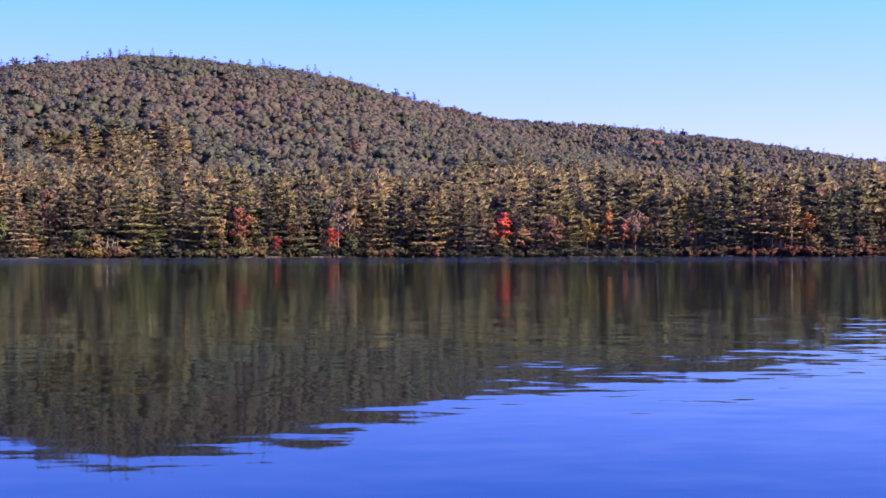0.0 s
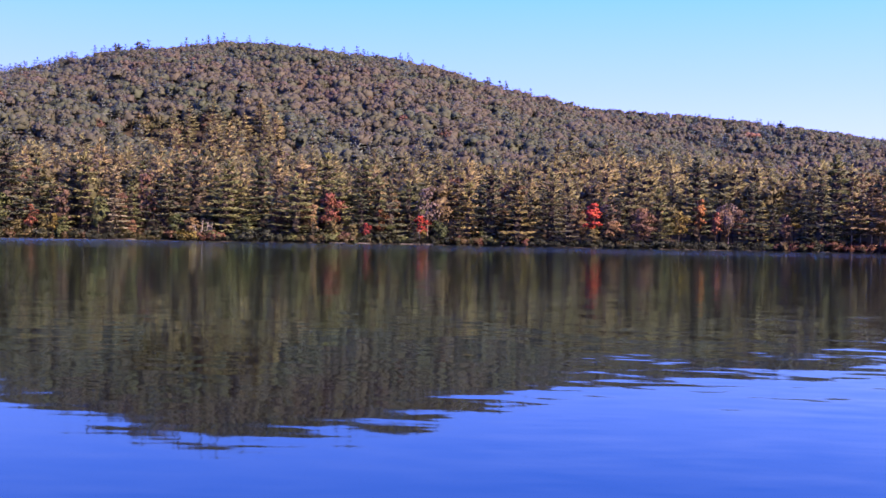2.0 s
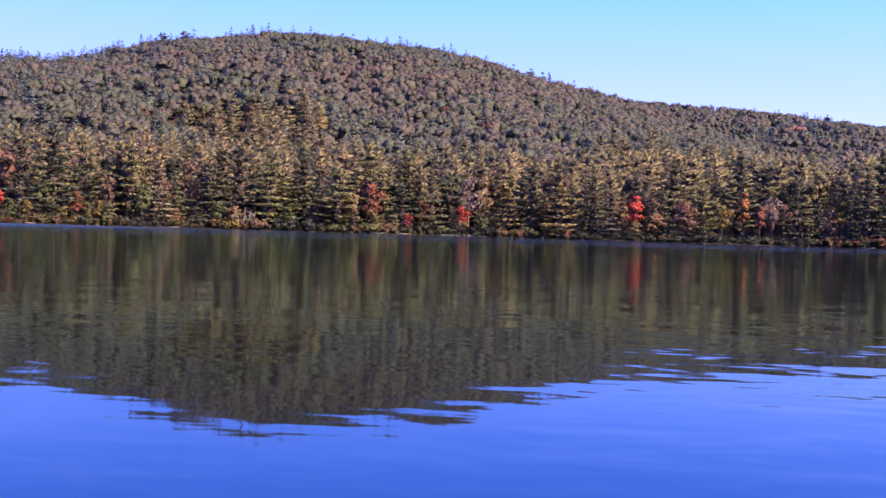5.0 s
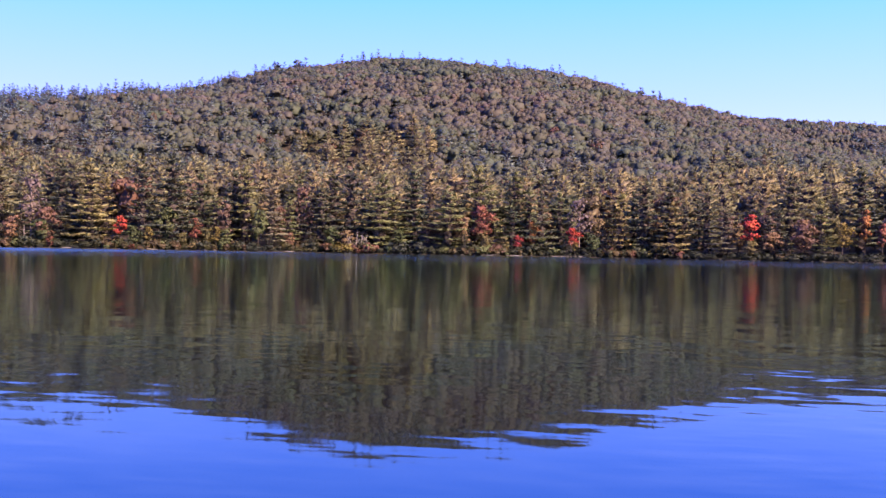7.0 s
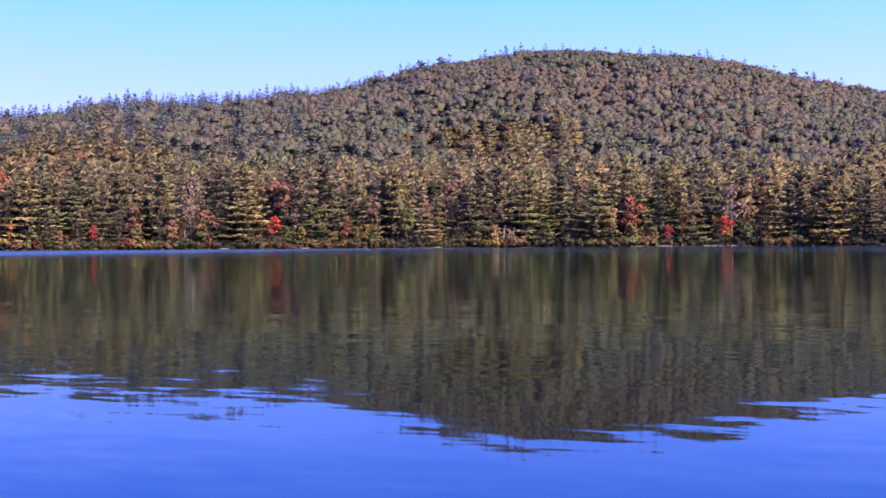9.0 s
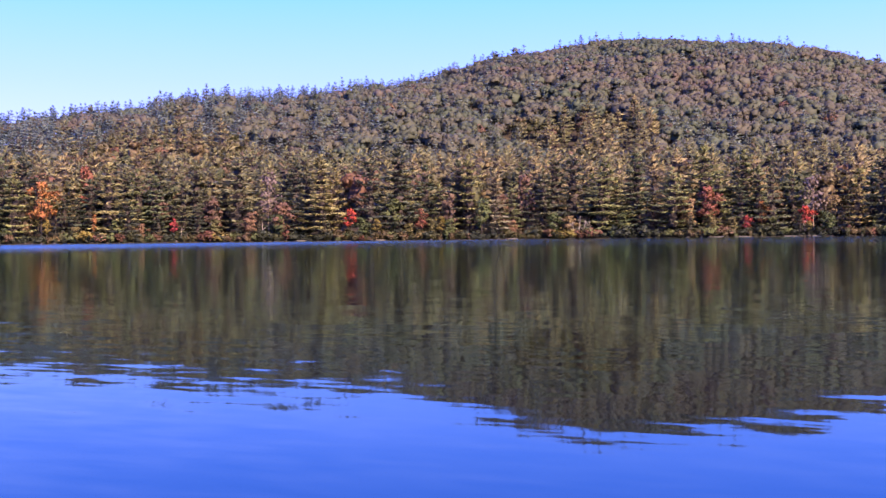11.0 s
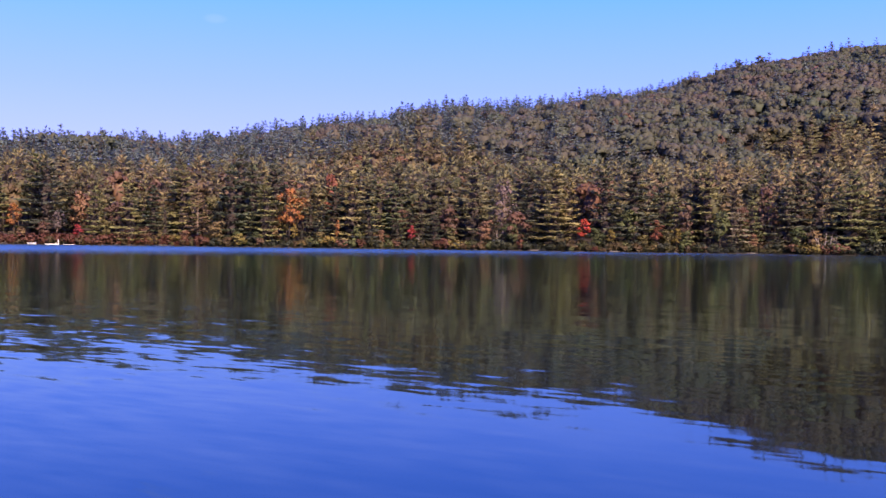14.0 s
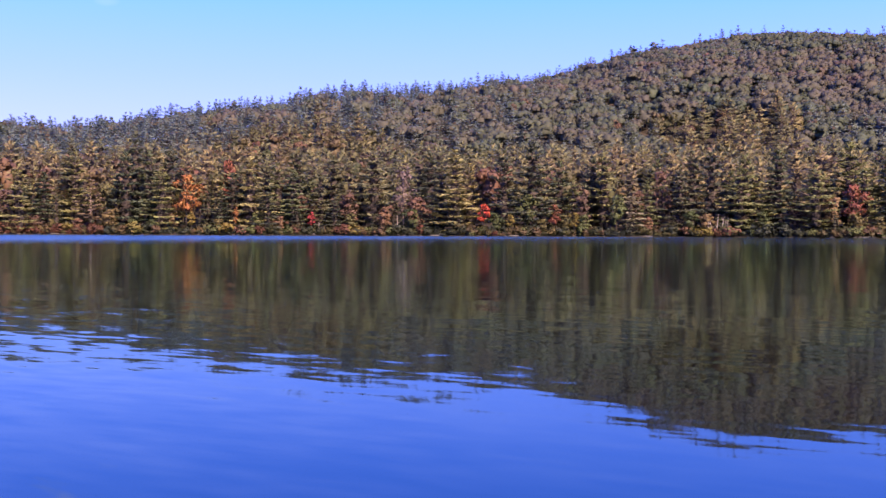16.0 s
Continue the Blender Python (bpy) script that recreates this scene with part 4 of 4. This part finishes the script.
def stone_mesh(rng):
    bm = bmesh.new()
    bmesh.ops.create_icosphere(bm, subdivisions=2, radius=0.5)
    k = rng.uniform(0, 9)
    for v in bm.verts:
        v.co *= 1 + 0.55 * noise.noise(v.co * 1.7 + Vector((k, k, k)))
        v.co.z *= 0.6
    me = bpy.data.meshes.new("stone")
    bm.to_mesh(me)
    bm.free()
    me.materials.append(rock)
    return me


rng = np.random.default_rng(3)
stones = [stone_mesh(rng) for _ in range(5)]
az = -26.0
while az < 65:
    az += rng.uniform(0.2, 0.75)
    x, y, z = on_bank(az, rng.uniform(-0.5, 0.6))
    s = rng.uniform(0.35, 0.9)
    ob = new("stone", stones[int(rng.integers(5))])
    ob.matrix_basis = Matrix.LocRotScale((x, y, max(z, 0.0) + 0.08 * s), Euler((0, 0, rng.uniform(0, 6))), (s * 1.3, s, s))
    tagged(ob, "dark grey stone at the water's edge", "stone", "stones along the far bank")


def dead_trunk(az, back, tall, lean, turn):
    """A bare bleached pole with broken stubs."""
    x, y, z = on_bank(az, back)
    ob = new("dead_tree")
    ob.matrix_basis = pose(x, y, z - 0.1, lean, 0, turn)
    part("trunk", quad_mesh("trunk", *pole([(0, 0, 0), (0.05, 0, tall * 0.4), (-0.04, 0.05, tall * 0.75), (0.02, 0, tall)], [0.10, 0.085, 0.06, 0.025], 8), dead_wood), ob)
    for k in range(4):
        a, h = k * 2.2 + turn, tall * (0.4 + 0.14 * k)
        stub = pole([(0, 0, h), (0.5 * math.cos(a), 0.5 * math.sin(a), h + 0.3), (0.9 * math.cos(a), 0.9 * math.sin(a), h + 0.75)], [0.05, 0.035, 0.012], 5)
        part("branch", quad_mesh("branch", *stub, dead_wood), ob)
    return tagged(ob, "bleached bare dead tree with broken stubs", "dead tree", "dead trees by the bank")


for az, back, tall, lean, turn in ((17.15, 1.2, 5.0, 10, 250), (17.0, 1.6, 4.4, -12, 80), (16.84, 1.0, 5.6, 6, 140), (16.66, 1.5, 5.0, 12, 90), (16.5, 2.2, 4.2, -8, 300), (16.4, 2.4, 4.6, 9, 110),
                                   (33.0, 3.0, 4.8, 2, 60), (25.8, 1.0, 2.2, -3, 0), (24.7, 1.0, 2.2, 2, 90), (5.8, 1.6, 4.0, 3, 0), (37.0, 2.0, 3.2, 3, 0), (36.2, 2.2, 2.6, -4, 50)):
    dead_trunk(az, back, tall, lean, turn)


def fallen_log(az, back, long, lift, turn, mat, label):
    x, y, z = on_bank(az, back)
    ob = new("fallen_log", quad_mesh("fallen_log", *pole([(-long / 2, 0, 0), (-long * 0.2, 0.1, 0.04), (long * 0.2, -0.05, 0.02), (long / 2, 0.1, lift)], [0.17, 0.15, 0.12, 0.05], 8), mat))
    ob.matrix_basis = pose(x, y, max(z, 0) + 0.12, 0, 0, az + turn)
    return tagged(ob, label, "log", "fallen logs on the bank")


for az, back, long, lift, turn in ((36.8, 1.5, 5.5, 1.0, 5), (27.0, 0.0, 2.5, 0.1, 8), (10.0, 0.0, 4.0, 0.2, -6), (8.6, 0.1, 3.0, 0.0, 4), (6.3, 0.0, 4.5, 0.1, 0), (5.1, 0.1, 3.2, 0.1, 9),
                                   (-14.2, 0.0, 4.2, 0.1, 5), (50.3, 0.1, 6.0, 0.1, 2), (57.6, 0.2, 4.0, 0.4, 12),
                                   (31.0, 0.0, 2.6, 0.2, 0), (20.2, 0.0, 2.4, 0.1, 6)):
    fallen_log(az, back, long, lift, turn, grey_wood, "grey weathered log lying along the water's edge")


def box_mesh(name, size, mat, bevel=0.02):
    bm = bmesh.new()
    bmesh.ops.create_cube(bm, size=1)
    bmesh.ops.scale(bm, vec=size, verts=bm.verts)
    bmesh.ops.bevel(bm, geom=list(bm.edges), offset=bevel, segments=2, affect="EDGES")
    me = bpy.data.meshes.new(name)
    bm.to_mesh(me)
    bm.free()
    me.materials.append(mat)
    return me


def floating_dock(az, off):
    """A low white float with a plank deck and a mooring post."""
    w = facing(az, 0) * (float(shore_at(az)) - off)
    dock = new("floating_dock")
    dock.matrix_basis = pose(w.x, w.y, 0, 0, 0, az)
    part("float", box_mesh("float", (3.2, 1.2, 0.24), white_paint, 0.05), dock).location = (0, 0, 0.02)
    plank = box_mesh("plank", (0.15, 1.25, 0.03), white_paint, 0.006)
    for k in range(18):
        part("plank", plank, dock).location = (-1.49 + k * 0.175, 0, 0.158)
    post = part("post", quad_mesh("post", *pole([(0, 0, -1), (0, 0, 0.6), (0, 0, 1.15)], [0.07, 0.07, 0.06], 8), white_paint), dock, "white mooring post")
    post.location = (1.45, -0.5, 0)
    arm = part("rail", quad_mesh("rail", *pole([(0, 0, 1.0), (-0.45, 0, 0.5), (-0.6, 0, 0.25)], [0.04, 0.04, 0.04], 6), white_paint), dock)
    arm.location = (1.45, -0.5, 0)
    return tagged(dock, "low white floating dock with a mooring post", "dock")


floating_dock(55.13, 0.8)


def rowing_boat(az, off):
    """A small white rowing boat drawn up by the dock."""
    w = facing(az, 0) * (float(shore_at(az)) - off)
    boat = new("rowing_boat")
    boat.matrix_basis = pose(w.x, w.y, -0.08, 0, 0, az + 6)
    bm = bmesh.new()
    rings = []
    for k in range(9):
        u = k / 8
        half = 0.62 * math.sin(math.pi * (0.22 + 0.76 * u)) ** 0.7 + 0.02
        rise = 0.48 + 0.16 * (2 * u - 1) ** 2
        rings.append([bm.verts.new((-1.0 + 2.0 * u, half * s, z)) for s, z in ((-1, rise), (-0.85, 0.18), (-0.4, -0.06), (0.4, -0.06), (0.85, 0.18), (1, rise))])
    for p, q in zip(rings, rings[1:]):
        for j in range(5):
            bm.faces.new((p[j], q[j], q[j + 1], p[j + 1]))
    for end in (rings[0], rings[-1]):
        bm.faces.new(end)
    bmesh.ops.solidify(bm, geom=bm.faces, thickness=0.03)
    bmesh.ops.recalc_face_normals(bm, faces=bm.faces)
    me = bpy.data.meshes.new("hull")
    bm.to_mesh(me)
    bm.free()
    me.materials.append(white_paint)
    part("hull", me, boat)
    for x in (-0.6, 0.35):
        part("thwart", box_mesh("thwart", (0.22, 1.0, 0.03), grey_wood, 0.008), boat, "grey wooden seat board").location = (x, 0, 0.36)
    return tagged(boat, "small white rowing boat drawn up at the bank", "boat")


rowing_boat(56.05, 0.6)
pontoon = new("plank_walk", box_mesh("plank_walk", (2.4, 0.4, 0.06), white_paint, 0.02))
wp = facing(54.35, 0) * (float(shore_at(54.35)) - 0.7)
pontoon.matrix_basis = pose(wp.x, wp.y, 0.03, 0, 0, 56)
tagged(pontoon, "narrow pale plank lying on the water by the dock", "plank")
